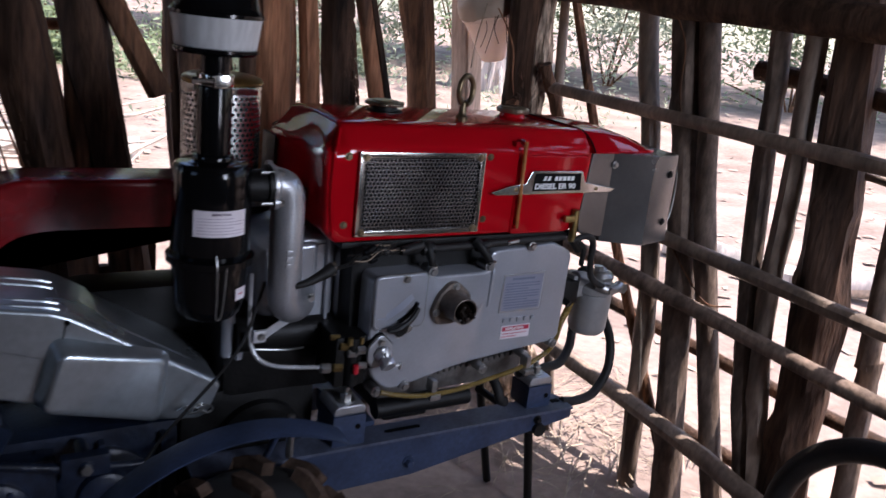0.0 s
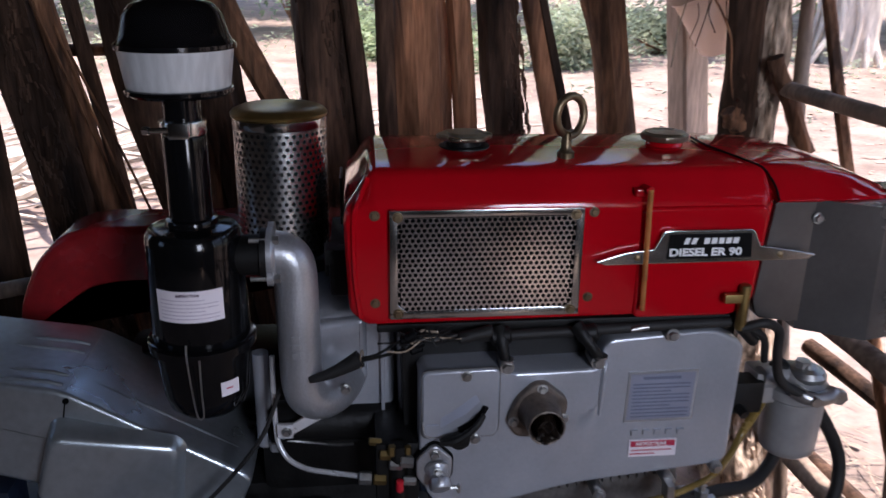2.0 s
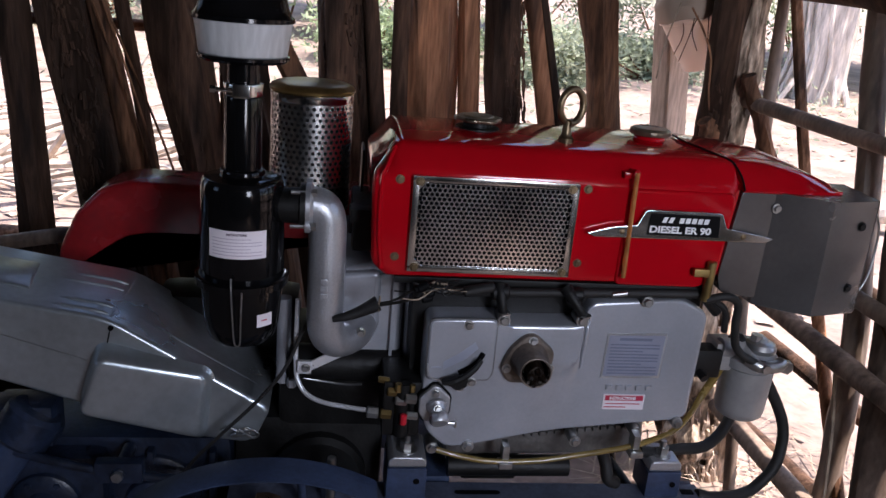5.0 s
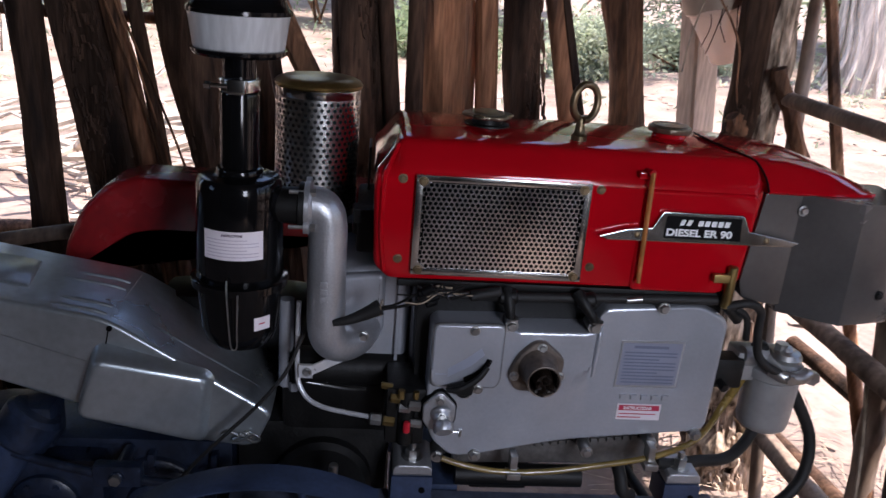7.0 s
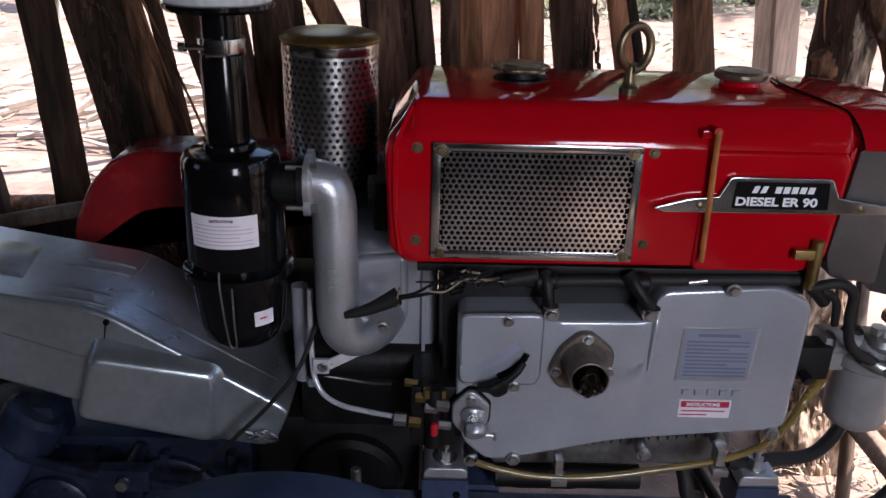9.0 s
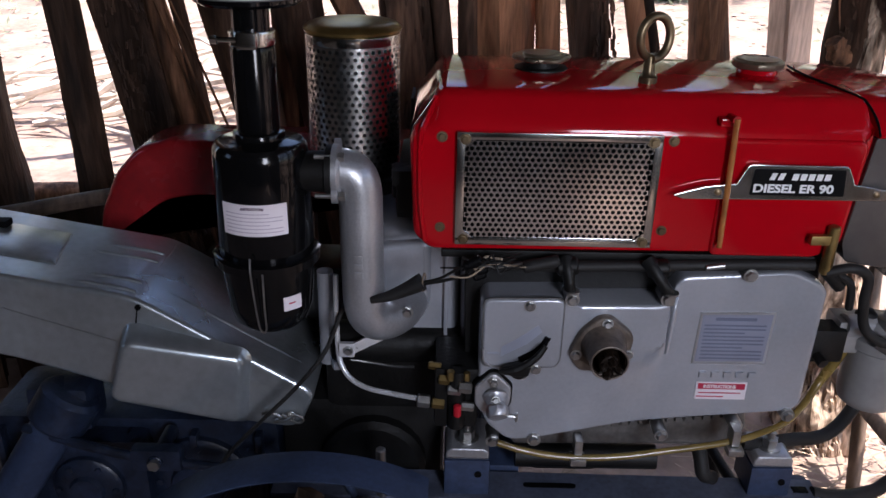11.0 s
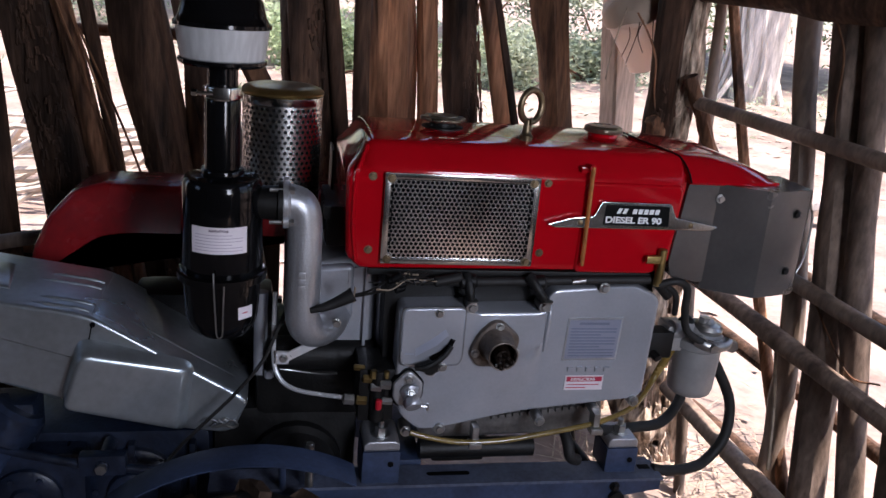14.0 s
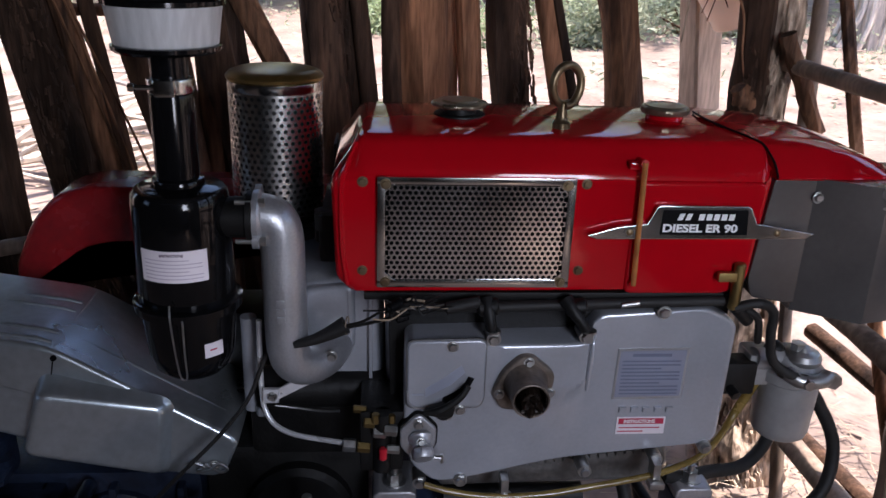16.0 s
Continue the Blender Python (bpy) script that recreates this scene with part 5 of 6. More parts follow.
for x, z, dx in ((0.150, 0.752, 0.004), (0.278, 0.752, 0.016)):
    part("loom_clip", join(tube([(x - dx, -0.006, z + 0.026), (x - dx * 0.4, -0.018, z + 0.014), (x + dx * 0.4, -0.024, z - 0.004), (x + dx, -0.024, z - 0.018)], 0.0098, 12, 5, radii=[1.15, 1.0, 0.85, 0.8]), rod((x - 0.016, -0.010, z + 0.014), (x + 0.014, -0.012, z + 0.018), 0.013, 12, edge=0.003)), DARK, loom)
    part("clip_bolt", join(rod((x + dx + 0.002, -0.024, z - 0.034), (x + dx + 0.002, -0.024, z - 0.016), 0.0085, 6, edge=0.001), lathe((x + dx + 0.002, -0.024, z - 0.018), (0, 0, 1), [(0, 0.0112), (0.003, 0.0112)], 14)), STEEL, loom)
part("bare_plug", rod((0.345, -0.006, 0.768), (0.372, -0.006, 0.772), 0.0045, 10, edge=0.001), STEEL, loom)

# air cleaner
AX, AY = -0.276, 0.004
cleaner = part("air_cleaner", lathe((AX, AY, 0.0), (0, 0, 1), [(0.778, 0.064), (0.782, 0.067), (0.922, 0.0645), (0.933, 0.0630), (0.9395, 0.0585), (0.942, 0.050), (0.943, 0.0365), (0.944, 0.0345), (0.951, 0.0345), (0.953, 0.0330), (0.954, 0.0285), (1.060, 0.0285), (1.064, 0.0275), (1.066, 0.0240), (1.128, 0.0240)], 40), BLACK, tiller, "gloss black oil-bath air cleaner")
part("oil_cup", lathe((AX, AY, 0.0), (0, 0, 1), [(0.668, 0.0), (0.668, 0.044), (0.678, 0.054), (0.70, 0.060), (0.764, 0.065), (0.768, 0.0735), (0.780, 0.0745), (0.784, 0.067)], 40), BLACK, cleaner)
part("cup_clip", tube([(AX - 0.009, AY - 0.070, 0.795), (AX - 0.008, AY - 0.0765, 0.775), (AX - 0.006, AY - 0.071, 0.72), (AX - 0.004, AY - 0.062, 0.682), (AX + 0.004, AY - 0.062, 0.682), (AX + 0.006, AY - 0.071, 0.72), (AX + 0.008, AY - 0.0765, 0.775)], 0.0014, 6, 5), STEEL, cleaner)
bowl = part("pre_cleaner_bowl", lathe((AX, AY, 0.0), (0, 0, 1), [(1.124, 0.0), (1.124, 0.060), (1.128, 0.0645), (1.176, 0.0715), (1.178, 0.0)], 44), BAND, cleaner, "milky plastic dust bowl")
part("bowl_base", lathe((AX, AY, 0.0), (0, 0, 1), [(1.117, 0.03), (1.117, 0.063), (1.121, 0.068), (1.126, 0.068), (1.127, 0.06)], 40), BLACK, bowl)
part("bowl_cap", lathe((AX, AY, 0.0), (0, 0, 1), [(1.174, 0.070), (1.175, 0.0745), (1.181, 0.0745), (1.184, 0.070), (1.192, 0.066), (1.216, 0.060), (1.228, 0.050), (1.236, 0.03), (1.238, 0.0)], 44), BLACK, bowl)
clamp = part("hose_clamp", lathe((AX, AY, 1.066), (0, 0, 1), [(0, 0.0235), (0.0, 0.0292), (0.002, 0.0300), (0.009, 0.0288), (0.016, 0.0300), (0.018, 0.0292), (0.018, 0.0235)], 32), CHROME, cleaner)
part("clamp_screw", join(box(AX - 0.012, AX + 0.014, AY - 0.039, AY - 0.025, 1.065, 1.086, 0.004), rod((AX + 0.003, AY - 0.030, 1.0755), (AX - 0.036, AY - 0.030, 1.0755), 0.0035, 8), rod((AX - 0.036, AY - 0.030, 1.0755), (AX - 0.044, AY - 0.029, 1.0755), 0.006, 6)), CHROME, clamp)


def wrapped(x0, x1, z0, z1, r, name, mat, parent, label="", n=14):
    """A label that follows the round body of the air cleaner."""
    rings = []
    for k in range(n + 1):
        x = x0 + (x1 - x0) * k / n
        w = math.asin(max(-1, min(1, (x - AX) / r)))
        c, s = math.cos(w), math.sin(w)
        rings.append([(AX + (r + e) * s, AY - (r + e) * c, z) for z, e in ((z0, 0), (z0, 0.0006), (z1, 0.0006), (z1, 0))])
    return part(name, loft(rings), mat, parent, label)


tag = wrapped(-0.319, -0.2345, 0.826, 0.8705, 0.0665, "instruction_label", PAPER, cleaner, "white instruction label")
lettering("INSTRUCTIONS", 0.0047, (-0.2925, AY - 0.0676, 0.8635), DARKPRINT, tag, squeeze=0.92)
for k in range(6):
    wrapped(-0.314, -0.240 - 0.016 * (k % 3 == 2), 0.831 + k * 0.0052, 0.8321 + k * 0.0052, 0.0669, "label_line", PRINT, tag)
tag = wrapped(-0.2465, -0.2255, 0.7085, 0.730, 0.0632, "small_sticker", PAPER, cleaner, "small white sticker")
wrapped(-0.240, -0.232, 0.7185, 0.7205, 0.0636, "stamp", REDPRINT, tag, n=4)

# intake elbow
part("intake_port", join(rod((-0.222, 0.0, 0.898), (-0.182, 0.0, 0.898), 0.027, 20, r2=0.030), lathe((-0.187, 0.0, 0.899), (1, 0, 0), [(0, 0.033), (0.001, 0.036), (0.0085, 0.036)], 28)), DARK, tiller, "black intake flange")
elbow = part("intake_elbow", tube([(-0.177, 0.0, 0.900), (-0.166, 0.0, 0.900), (-0.150, 0.0, 0.893), (-0.1425, 0.0, 0.870), (-0.1415, 0.0, 0.82), (-0.141, 0.0, 0.75), (-0.1395, 0.002, 0.695), (-0.130, 0.010, 0.668), (-0.110, 0.028, 0.656), (-0.090, 0.052, 0.657), (-0.078, 0.085, 0.66)], 0.0305, 28, 6), SILVER, tiller, "cast aluminium intake elbow")
part("elbow_flange", join(lathe((-0.1775, 0.0, 0.899), (1, 0, 0), [(0, 0.037), (0.007, 0.037), (0.010, 0.0345), (0.012, 0.031)], 32), lathe((-0.1775, -0.024, 0.874), (1, 0, 0), [(0, 0.0125), (0.008, 0.0125), (0.009, 0.011)], 20), lathe((-0.1775, 0.02, 0.926), (1, 0, 0), [(0, 0.0125), (0.008, 0.0125), (0.009, 0.011)], 20)), SILVER, elbow)
part("bolt", join(rod((-0.20, -0.026, 0.872), (-0.165, -0.026, 0.872), 0.0035, 8), rod((-0.168, -0.026, 0.872), (-0.160, -0.026, 0.872), 0.0068, 6)), STEEL, elbow)
part("bolt", join(rod((-0.20, -0.02, 0.925), (-0.165, -0.02, 0.925), 0.0035, 8), rod((-0.168, -0.02, 0.925), (-0.160, -0.02, 0.925), 0.0068, 6)), STEEL, elbow)
part("bolt", bolt((-0.079, 0.022, 0.672), r=0.007, h=0.008), STEEL, elbow)
part("cast_marks", join(*[box(-0.150 + 0.0, -0.138, -0.0315, -0.029, 0.752 + k * 0.0125, 0.761 + k * 0.0125, 0.001) for k in range(3)]), SILVER, elbow)

# silencer behind
MX, MY, MR = -0.181, 0.300, 0.077
n_around = 42
pitch = 2 * math.pi * MR / n_around
muffler = part("silencer", holed(n_around, 21, pitch, 0.0101, 0.0034, lambda u, v, d: Vector((MX + (MR - d) * math.cos(u / MR), MY + (MR - d) * math.sin(u / MR), 0.817 + v))), SILENCER, tiller, "perforated bright steel silencer guard", 80)
part("inner_drum", lathe((MX, MY, 0.80), (0, 0, 1), [(0, MR - 0.006), (0.235, MR - 0.006)], 36), DARK, muffler)
part("drum_top", lathe((MX, MY, 0.0), (0, 0, 1), [(1.021, MR), (1.023, MR + 0.001), (1.036, MR + 0.001), (1.040, MR - 0.003)], 48), CHROME, muffler)
part("drum_cap", lathe((MX, MY, 0.0), (0, 0, 1), [(1.0385, MR + 0.002), (1.043, MR + 0.003), (1.049, MR - 0.002), (1.0535, MR - 0.014), (1.0560, 0.044), (1.0575, 0.028), (1.0585, 0.020), (1.0585, 0.0)], 48), GOLD, muffler, "heat-tinted flanged cap")

# Added plate that blocks the hood's red reflection in the silencer.
part("heat_shield", box(-0.084, -0.079, 0.25, 0.33, 0.80, 0.94, 0.002), DARK, muffler, "near-black plate added beside the silencer")

# far-side red belt guard, and near-black blocks added to stop see-through
part("belt_guard_red", plate([(-0.06, 0.816), (-0.54, 0.820), (-0.595, 0.803), (-0.645, 0.750), (-0.680, 0.675), (-0.692, 0.60), (-0.600, 0.60), (-0.585, 0.655), (-0.55, 0.69), (-0.50, 0.70), (-0.06, 0.70)], 0.385, 0.50, 0.012, 0.02), RED_DARK, tiller, "curved red belt guard")
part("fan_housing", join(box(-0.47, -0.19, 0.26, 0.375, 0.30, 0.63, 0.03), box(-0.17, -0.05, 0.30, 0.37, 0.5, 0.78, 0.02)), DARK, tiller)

# grey belt cover on the near side
cov = part("belt_cover", plate([(-1.02, 0.755), (-0.642, 0.690), (-0.520, 0.670), (-0.492, 0.659), (-0.240, 0.505), (-0.232, 0.492), (-0.256, 0.437), (-0.275, 0.428), (-0.363, 0.440), (-0.572, 0.508), (-0.70, 0.550), (-1.02, 0.62)], 0.060, 0.285, 0.008, 0.014, 5), GUARD, tiller, "dented grey sheet-metal belt cover", 30)


def pressed(quad, rows, lean=0.0):
    """A pressed panel: a convex outline that shrinks inward by each row's (y, inset, corner radius); its face leans back with x."""
    rings = []
    for y, inset, r in rows:
        lines = []
        for i in range(4):
            p, q = Vector(quad[i]), Vector(quad[(i + 1) % 4])
            e = (q - p).normalized()
            lines.append((p + Vector((e.y, -e.x)) * inset, e))
        corners = []
        for i in range(4):
            (p, e), (q, f) = lines[i - 1], lines[i]
            t = ((q.x - p.x) * f.y - (q.y - p.y) * f.x) / (e.x * f.y - e.y * f.x)
            corners.append(p + e * t)
        f = lean * (rows[0][0] - y) / (rows[0][0] - rows[-1][0])
        rings.append([(c.x, y + f * (c.x - quad[0][0]), c.y) for c in rounded(corners, r, 5)])
    return loft(rings)


part("pressed_bulge", pressed([(-0.520, 0.624), (-0.330, 0.574), (-0.346, 0.437), (-0.556, 0.504)], [(0.062, -0.004, 0.026), (0.052, 0.0, 0.024), (0.034, 0.004, 0.022), (0.022, 0.007, 0.019), (0.017, 0.0095, 0.017), (0.0140, 0.0130, 0.014), (0.0130, 0.017, 0.011), (0.0128, 0.022, 0.009)], 0.17), GUARD, cov, "", 60)


def top_z(x):
    """The height of the belt cover's top at x."""
    return float(np.interp(x, [-1.02, -0.642, -0.520, -0.492, -0.240], [0.755, 0.690, 0.670, 0.659, 0.505]))


for y, x0 in ((0.082, -0.60), (0.112, -0.595), (0.190, -0.615), (0.222, -0.60)):
    part("pressed_rib", tube([(x, y, top_z(x) - 0.001) for x in np.linspace(x0, -0.508, 6)], 0.0048, 8, 3, radii=[0.3, 1, 1, 1, 1, 0.8]), GUARD, cov)
part("pressed_pad", loft([[(x, y, top_z(x) + h) for x, y, h in ((-0.86 + k, 0.12 + k, 0.0 + e), (-0.645 - k, 0.12 + k, e), (-0.665 - k, 0.235 - k, e), (-0.88 + k, 0.235 - k, e))] for k, e in ((0.0, -0.004), (0.001, 0.002), (0.006, 0.005))]), GUARD, cov)
part("slit", box(-0.815, -0.760, 0.205, 0.228, 0.716, 0.7275, 0.003), BADGEBLACK, cov)
part("crease", tube([(x, 0.122, top_z(x) - 0.0042) for x in np.linspace(-0.488, -0.262, 8)], 0.0060, 12, 3, radii=[0.6, 0.9, 1, 0.95, 0.75]), GUARD, cov)
part("fold", tube([(-0.503, y, top_z(-0.503) - 0.0035) for y in np.linspace(0.072, 0.28, 5)], 0.0040, 8, 3), GUARD, cov)
part("rivet", rod((-0.498, 0.057, 0.650), (-0.498, 0.064, 0.650), 0.0048, 10), BADGEBLACK, cov)
part("seam", rod((-0.500, 0.0595, 0.646), (-0.506, 0.0595, 0.617), 0.0011, 6), BADGEBLACK, cov)
part("wire_hook", join(tube([(-0.315, 0.050, 0.458), (-0.30, 0.046, 0.466), (-0.287, 0.048, 0.458), (-0.297, 0.048, 0.450), (-0.28, 0.046, 0.452), (-0.262, 0.048, 0.462), (-0.25, 0.05, 0.452), (-0.262, 0.05, 0.446), (-0.285, 0.05, 0.462)], 0.0024, 6, 5), bolt((-0.272, 0.055, 0.455), r=0.007)), STEEL, cov)
part("control_cable", tube([(-0.40, 0.005, 0.36), (-0.36, 0.008, 0.42), (-0.31, 0.012, 0.475), (-0.25, 0.014, 0.54), (-0.205, 0.02, 0.60), (-0.18, 0.03, 0.66), (-0.16, 0.05, 0.70)], 0.0034, 8), RUBBER, tiller, "black control cable")

# chassis
def beam(y0, y1, xe=0.605):
    """A tapering channel: front web and top flange."""
    web = loft([[(-0.30, y, 0.344), (xe - 0.005, y, 0.337), (xe - 0.005, y, 0.314), (0.17, y, 0.250), (-0.30, y, 0.245)] for y in (y0, y0 + 0.008)])
    top = loft([[(x, y0 - 0.001, z), (x, y1, z), (x, y1, z - 0.006), (x, y0 - 0.001, z - 0.006)] for x, z in ((-0.30, 0.348), (xe, 0.341))])
    return web, top


web, top = beam(-0.005, 0.062)
rail = part("chassis_beam", web, BLUE, tiller, "blue painted steel chassis beam")
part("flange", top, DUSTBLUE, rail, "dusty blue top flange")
part("slot", join(rod((0.120, 0.030, 0.3425), (0.120, 0.030, 0.3455), 0.006, 12), box(0.120, 0.196, 0.024, 0.036, 0.3420, 0.3452, 0), rod((0.196, 0.030, 0.342), (0.196, 0.030, 0.3451), 0.006, 12)), BADGEBLACK, rail)
part("slot", box(0.565, 0.590, 0.028, 0.042, 0.3395, 0.3435, 0.001), BADGEBLACK, rail)
part("bolt", bolt((0.160, -0.005, 0.283), r=0.010, h=0.014), BLUE, rail)
part("bolt", bolt((0.50, -0.005, 0.325), r=0.008, h=0.01), DARK, rail)
web, top = beam(0.33, 0.26, 0.43)
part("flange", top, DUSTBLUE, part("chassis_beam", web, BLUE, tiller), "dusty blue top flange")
for b in (box(0.05, 0.11, 0.07, 0.26, 0.30, 0.352, 0.004), box(0.56, 0.60, 0.005, 0.075, 0.322, 0.341, 0.003)):
    part("cross_member", b, BLUE, tiller)
# Added dark pieces that block the bright ground under the sump.
part("axle_tube", join(box(0.13, 0.24, 0.07, 0.27, 0.345, 0.42, 0.01), rod((0.10, 0.06, 0.385), (0.335, 0.06, 0.385), 0.021, 14)), DARK, tiller)
for x0, x1, yf, zt in ((-0.018, 0.055, 0.004, 0.4125), (0.484, 0.552, 0.020, 0.396)):
    m = part("engine_mount", box(x0, x1, yf, 0.09, 0.340, zt, 0.004), BLUE, tiller, "blue welded mounting block")
    cx = (x0 + x1) / 2
    part("mount_foot", plate([(x0 + 0.002, zt + 0.001), (x0 + 0.002, zt + 0.014), (cx - 0.026, zt + 0.022), (cx + 0.026, zt + 0.022), (x1 - 0.002, zt + 0.016), (x1 - 0.002, zt + 0.001)], yf + 0.002, 0.09, 0.003, 0.003), SILVER, m)
    part("mount_bolt", join(rod((cx, yf + 0.03, zt + 0.022), (cx, yf + 0.03, zt + 0.040), 0.0125, 6), rod((cx, yf + 0.03, zt + 0.022), (cx, yf + 0.03, zt + 0.052), 0.006, 10), lathe((cx, yf + 0.03, zt + 0.0215), (0, 0, 1), [(0, 0.019), (0.003, 0.019)], 18)), STEEL, m)
    part("side_bolt", rod((cx + 0.018, yf - 0.002, zt - 0.026), (cx + 0.018, yf + 0.004, zt - 0.026), 0.006, 8), BADGEBLACK, m)
part("drain_hose", tube([(0.40, 0.06, 0.42), (0.405, 0.04, 0.40), (0.41, 0.03, 0.375), (0.43, 0.04, 0.36)], 0.012, 10), RUBBER, tiller)

# front stand
stand = part("front_stand", join(rod((0.50, 0.03, 0.335), (0.595, 0.09, 0.0), 0.011), rod((0.48, 0.22, 0.335), (0.565, 0.24, 0.0), 0.011), rod((0.50, 0.03, 0.30), (0.48, 0.22, 0.30), 0.010), rod((0.45, 0.02, 0.335), (0.52, 0.035, 0.27), 0.010)), DARK, tiller, "dark tubular parking stand")
part("stand_pivot", rod((0.505, -0.016, 0.30), (0.505, 0.05, 0.30), 0.016, 14), DARK, stand)

# yellow fuel hose with clips
hose = part("fuel_hose", tube([(0.062, -0.030, 0.476), (0.10, -0.034, 0.466), (0.16, -0.034, 0.455), (0.24, -0.034, 0.456), (0.32, -0.03, 0.466), (0.42, -0.022, 0.480), (0.475, -0.012, 0.493), (0.511, 0.0, 0.504), (0.545, 0.025, 0.519), (0.573, 0.05, 0.542), (0.592, 0.05, 0.585), (0.61, 0.05, 0.63)], 0.0054, 12, radii=[1, 1, 1, 1, 1, 1, 1.1, 1.5, 1.5]), YELLOW, tiller, "yellow translucent fuel hose")
for x, z in ((0.187, 0.457), (0.425, 0.481)):
    part("hose_clip", join(box(x - 0.012, x + 0.012, -0.044, -0.020, z - 0.013, z - 0.002, 0.002), box(x - 0.006, x + 0.006, -0.036, -0.01, z, z + 0.028, 0.002)), STEEL, hose)

# fuel filter
FX, FY = 0.654, 0.05
filt = part("fuel_filter", lathe((FX, FY, 0.0), (0, 0, 1), [(0.513, 0.0), (0.513, 0.036), (0.519, 0.043), (0.53, 0.046), (0.612, 0.0485), (0.616, 0.048), (0.618, 0.043)], 36), FILTER, tiller, "grey fuel filter bowl")
hd = part("filter_head", join(lathe((FX, FY, 0.0), (0, 0, 1), [(0.616, 0.045), (0.620, 0.053), (0.636, 0.053), (0.648, 0.042), (0.662, 0.03), (0.668, 0.0)], 30), rod((FX - 0.07, FY - 0.01, 0.655), (FX + 0.01, FY, 0.645), 0.018, 14), box(0.575, 0.62, 0.03, 0.08, 0.61, 0.665, 0.008)), FILTER, filt, "cast filter head")
for b in (rod((FX + 0.042, FY - 0.045, 0.638), (FX + 0.042, FY - 0.060, 0.638), 0.013, 6), rod((FX, FY - 0.01, 0.665), (FX, FY - 0.01, 0.682), 0.012, 6)):
    part("head_bolt", b, STEEL, hd)
part("banjo", join(tube([(FX - 0.03, FY - 0.045, 0.648), (FX - 0.01, FY - 0.058, 0.640), (FX + 0.02, FY - 0.058, 0.640), (FX + 0.035, FY - 0.05, 0.645)], 0.012, 10, 4), rod((FX - 0.005, FY - 0.05, 0.64), (FX - 0.005, FY - 0.075, 0.64), 0.009, 6)), STEEL, hd)
part("filter_bracket", join(box(0.53, 0.585, 0.02, 0.06, 0.60, 0.655, 0.006), rod((0.545, 0.025, 0.612), (0.55, 0.005, 0.606), 0.008, 10)), DARK, filt)
part("fuel_pipe", tube([(0.512, -0.014, 0.768), (0.545, -0.02, 0.778), (0.572, -0.015, 0.762), (0.578, -0.01, 0.72), (0.592, -0.005, 0.675), (0.625, -0.005, 0.650), (0.66, -0.01, 0.642)], 0.0075, 10), RUBBER, tiller, "black rubber fuel pipe")
part("fuel_pipe", tube([(0.53, -0.01, 0.765), (0.556, -0.005, 0.745), (0.57, 0.01, 0.70)], 0.006, 8), RUBBER, tiller)
part("pipe_fitting", rod((0.512, -0.012, 0.77), (0.540, -0.006, 0.742), 0.009, 10), DARK, filt)
part("pipe_clamp", lathe((FX - 0.008, FY - 0.058, 0.6405), (1, 0.05, 0), [(0, 0.0095), (0.001, 0.0105), (0.006, 0.0105), (0.007, 0.009), (0.012, 0.009), (0.013, 0.0105), (0.019, 0.0105), (0.02, 0.0095)], 16), CHROME, filt)
part("bleed_cap", lathe((FX + 0.008, FY - 0.012, 0.0), (0, 0, 1), [(0.652, 0.03), (0.660, 0.031), (0.668, 0.026), (0.671, 0.014), (0.677, 0.010), (0.679, 0.0)], 18), STEEL, filt)
part("bleed_cap", lathe((FX - 0.03, FY + 0.005, 0.0), (0, 0, 1), [(0.652, 0.018), (0.668, 0.016), (0.676, 0.009), (0.679, 0.0)], 14), DARK, filt)
part("radiator_hose", tube([(0.596, 0.03, 0.340), (0.632, 0.03, 0.334), (0.69, 0.045, 0.328), (0.735, 0.062, 0.334), (0.781, 0.08, 0.379), (0.791, 0.10, 0.451), (0.753, 0.11, 0.528), (0.70, 0.12, 0.60)], 0.0115, 14), RUBBER, tiller, "thick black rubber hose in a loop")
part("radiator_hose", tube([(0.47, 0.05, 0.425), (0.51, 0.06, 0.415), (0.564, 0.08, 0.410), (0.632, 0.10, 0.406), (0.682, 0.13, 0.430), (0.702, 0.15, 0.470), (0.695, 0.15, 0.56)], 0.0115, 14), RUBBER, tiller)

# gearbox and legs below the belt cover
gear = part("gearbox", join(box(-0.80, -0.30, 0.09, 0.26, 0.14, 0.42, 0.03), box(-0.70, -0.52, 0.05, 0.12, 0.20, 0.40, 0.02)), NAVY, tiller, "oily dark blue cast gearbox")
part("bearing_cover", lathe((-0.44, 0.09, 0.30), (0, -1, 0), [(0, 0.085), (0.012, 0.085), (0.016, 0.08), (0.02, 0.05), (0.034, 0.046), (0.038, 0.04), (0.038, 0)], 30), NAVY, gear)
part("bearing_cover", lathe((-0.62, 0.05, 0.31), (0, -1, 0), [(0, 0.06), (0.01, 0.06), (0.014, 0.055), (0.016, 0.03), (0.024, 0.026), (0.026, 0)], 26), NAVY, gear)
for k in range(8):
    w = k * 0.785
    part("bolt", bolt((-0.44 + 0.07 * math.cos(w), 0.076, 0.30 + 0.07 * math.sin(w)), r=0.007, h=0.007), NAVY, gear)
for k in range(6):
    w = k * 1.047
    part("bolt", bolt((-0.62 + 0.048 * math.cos(w), 0.038, 0.31 + 0.048 * math.sin(w)), r=0.006), NAVY, gear)
for k in range(5):
    part("rib", box(-0.78 + 0.11 * k, -0.768 + 0.11 * k, 0.07, 0.10, 0.16, 0.40, 0.004), NAVY, gear)
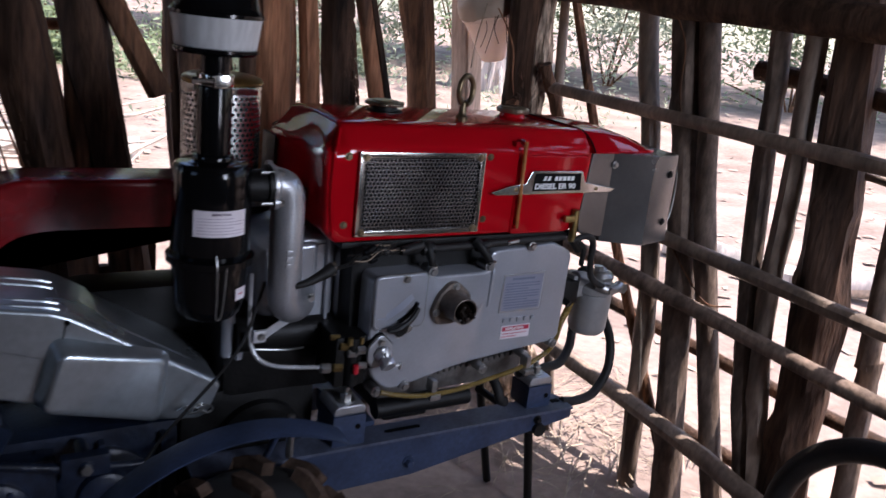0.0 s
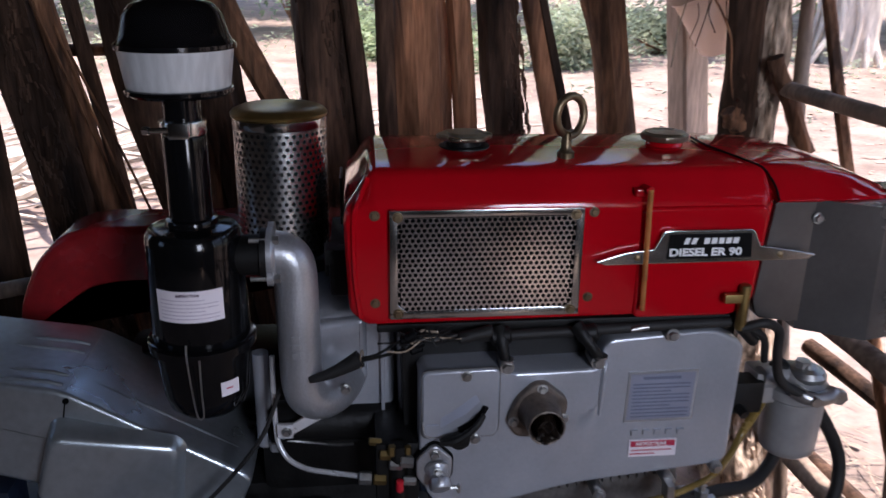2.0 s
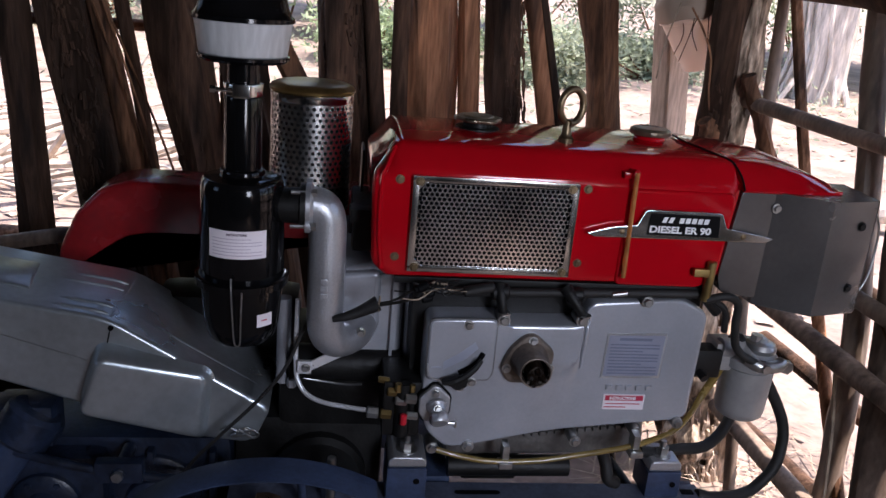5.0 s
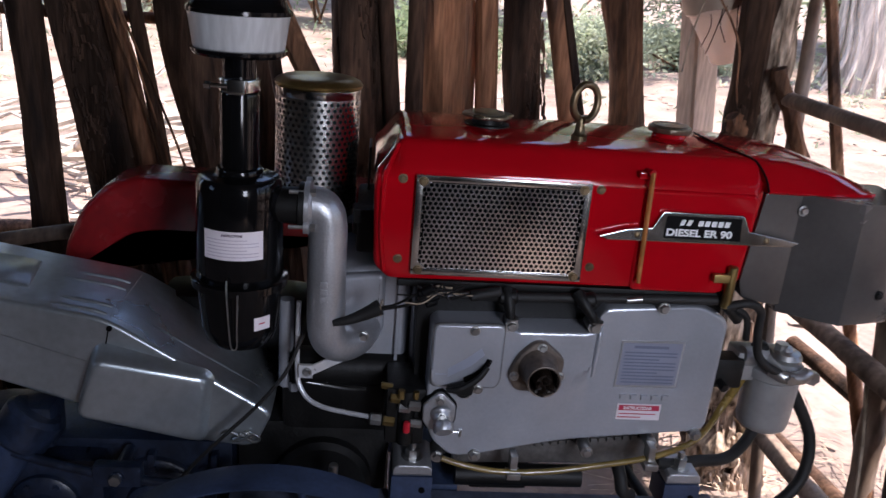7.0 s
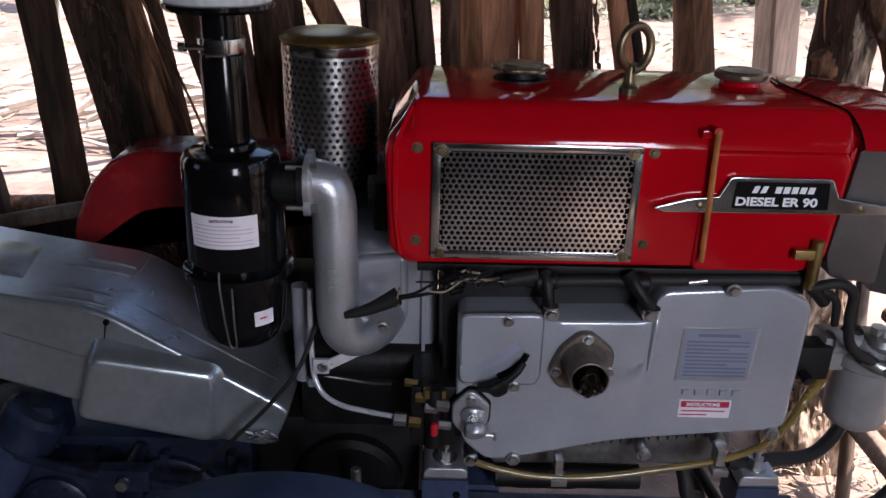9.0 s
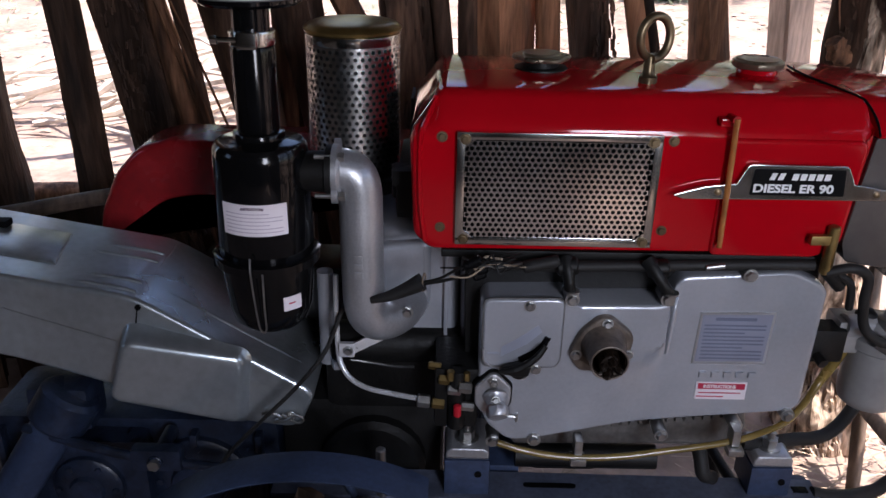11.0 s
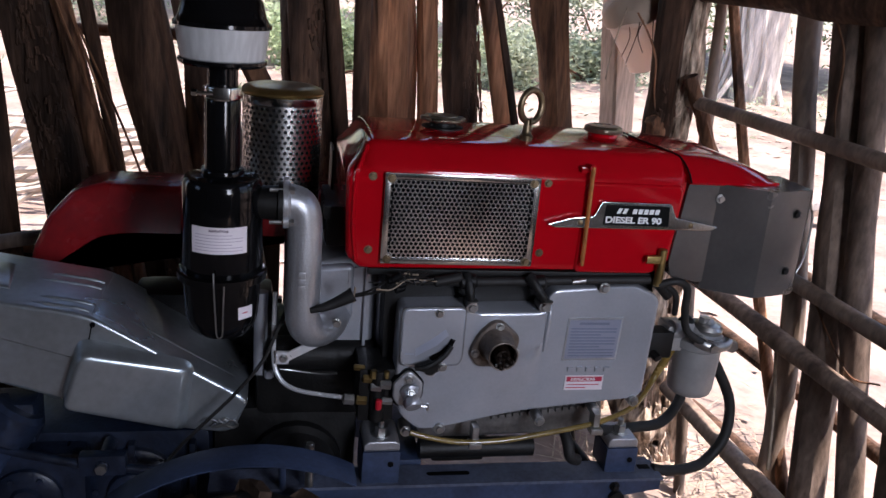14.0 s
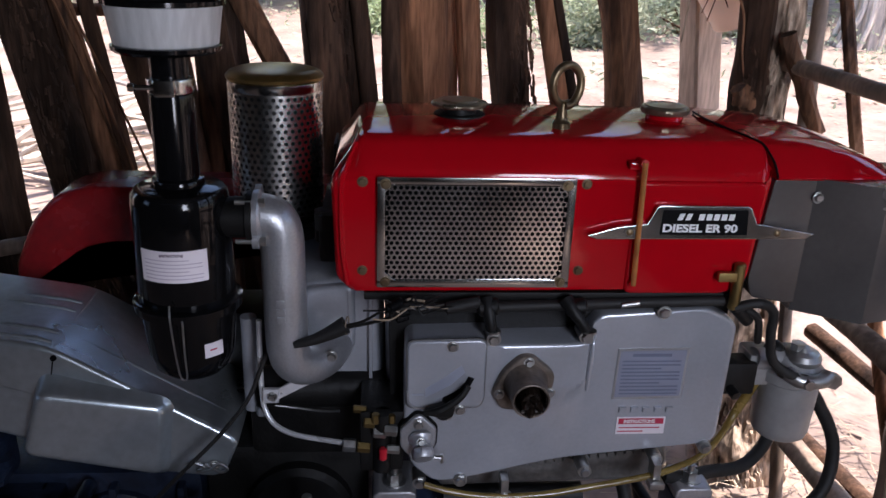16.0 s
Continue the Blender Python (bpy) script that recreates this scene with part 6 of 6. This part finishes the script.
part("shift_rod", tube([(-0.70, 0.03, 0.44), (-0.60, 0.015, 0.42), (-0.50, 0.01, 0.40), (-0.36, 0.01, 0.385), (-0.28, 0.02, 0.40)], 0.008, 10), NAVY, gear)
part("shift_fork", join(box(-0.52, -0.44, -0.005, 0.02, 0.385, 0.425, 0.006), rod((-0.48, -0.01, 0.405), (-0.48, 0.08, 0.405), 0.012, 12, edge=0.002)), NAVY, gear)
part("nut", rod((-0.48, -0.018, 0.405), (-0.48, -0.006, 0.405), 0.010, 6), STEEL, gear)
leg = part("support_leg", join(rod((-0.635, 0.06, 0.475), (-0.86, -0.02, 0.12), 0.036, 20, edge=0.006), box(-0.94, -0.80, -0.07, 0.05, 0.0, 0.13, 0.012)), BLUE, tiller, "thick blue painted strut")
part("leg_clamp", join(rod((-0.625, 0.064, 0.490), (-0.66, 0.050, 0.435), 0.050, 24, edge=0.008), box(-0.70, -0.60, 0.05, 0.12, 0.42, 0.50, 0.012)), NAVY, leg)
# Added near-black mass that fills the dark gap and hides bright ground.
part("clutch_housing", join(box(-0.30, -0.02, 0.10, 0.28, 0.20, 0.46, 0.03), rod((-0.14, 0.07, 0.34), (-0.14, 0.28, 0.34), 0.09, 24, edge=0.01)), DARK, tiller, "near-black mass added in the gap below the head")
part("lever_rod", rod((-0.118, -0.02, 0.36), (-0.118, -0.02, 0.452), 0.008, 10, edge=0.002), STEEL, tiller)

# road wheel with mudguard
WX, WY, WZ, WR = -0.225, -0.185, 0.212, 0.212
wheel = part("wheel", lathe((WX, WY, WZ), (0, 1, 0), [(0.015, 0.0), (0.015, 0.048), (0.04, 0.056), (0.04, 0.102), (0.015, 0.118), (0.015, 0.122), (0.108, 0.122), (0.108, 0)], 36), BLUE, tiller, "blue steel wheel with a lugged tyre")
tyre = part("tyre", lathe((WX, WY, WZ), (0, 1, 0), [(0.0, 0.124), (-0.003, 0.148), (0.004, 0.177), (0.022, 0.187), (0.098, 0.187), (0.116, 0.177), (0.123, 0.148), (0.12, 0.124)], 48), RUBBER, wheel, "black tyre caked with mud")
for k in range(22):
    w = 2 * math.pi * k / 22
    side = 1 if k % 2 else -1
    ymid = WY + 0.06
    rings = []
    for f, yy, rr in ((0.0, ymid + side * 0.004, 1.0), (0.10, ymid + side * 0.035, 1.0), (0.22, ymid + side * 0.061, 0.94), (0.28, ymid + side * 0.063, 0.84)):
        wc = w + f * side * 0.8
        rings.append([(WX + r * math.cos(wc + dw), yy, WZ + r * math.sin(wc + dw)) for r, dw in ((0.173, -0.065), (WR * rr, -0.05), (WR * rr, 0.05), (0.173, 0.065))])
    part("lug", loft(rings), MUD, tyre)
guard_rings = []
for k in range(40):
    w = radians(165 - k * (165 - 61) / 39)
    r = 0.364
    guard_rings.append([(-0.218 + rr * math.cos(w), y, 0.118 + rr * math.sin(w)) for rr, y in ((r - 0.001, -0.128), (r - 0.003, -0.131), (r - 0.006, -0.130), (r - 0.005, -0.126), (r - 0.004, -0.070), (r, -0.068))])
fender = part("mudguard", loft(guard_rings), BLUE, tiller, "curved blue mudguard strip")
part("mudguard_stay", rod((-0.17, -0.10, 0.474), (-0.165, 0.0, 0.345), 0.007, 10), BLUE, fender)

# a spare tyre leaning on the lattice
spare = thing("loose_tyre", (0.86, -0.62, 0.0), "worn black tyre leaning against the lattice wall", "tyre")
part("tread", tube([(0.845 + 0.03 * math.sin(w) * 0.5, -0.66 + 0.24 * math.cos(w), 0.265 + 0.24 * math.sin(w)) for w in np.linspace(0, 2 * math.pi, 33)], 0.026, 12, 2), RUBBER, spare)
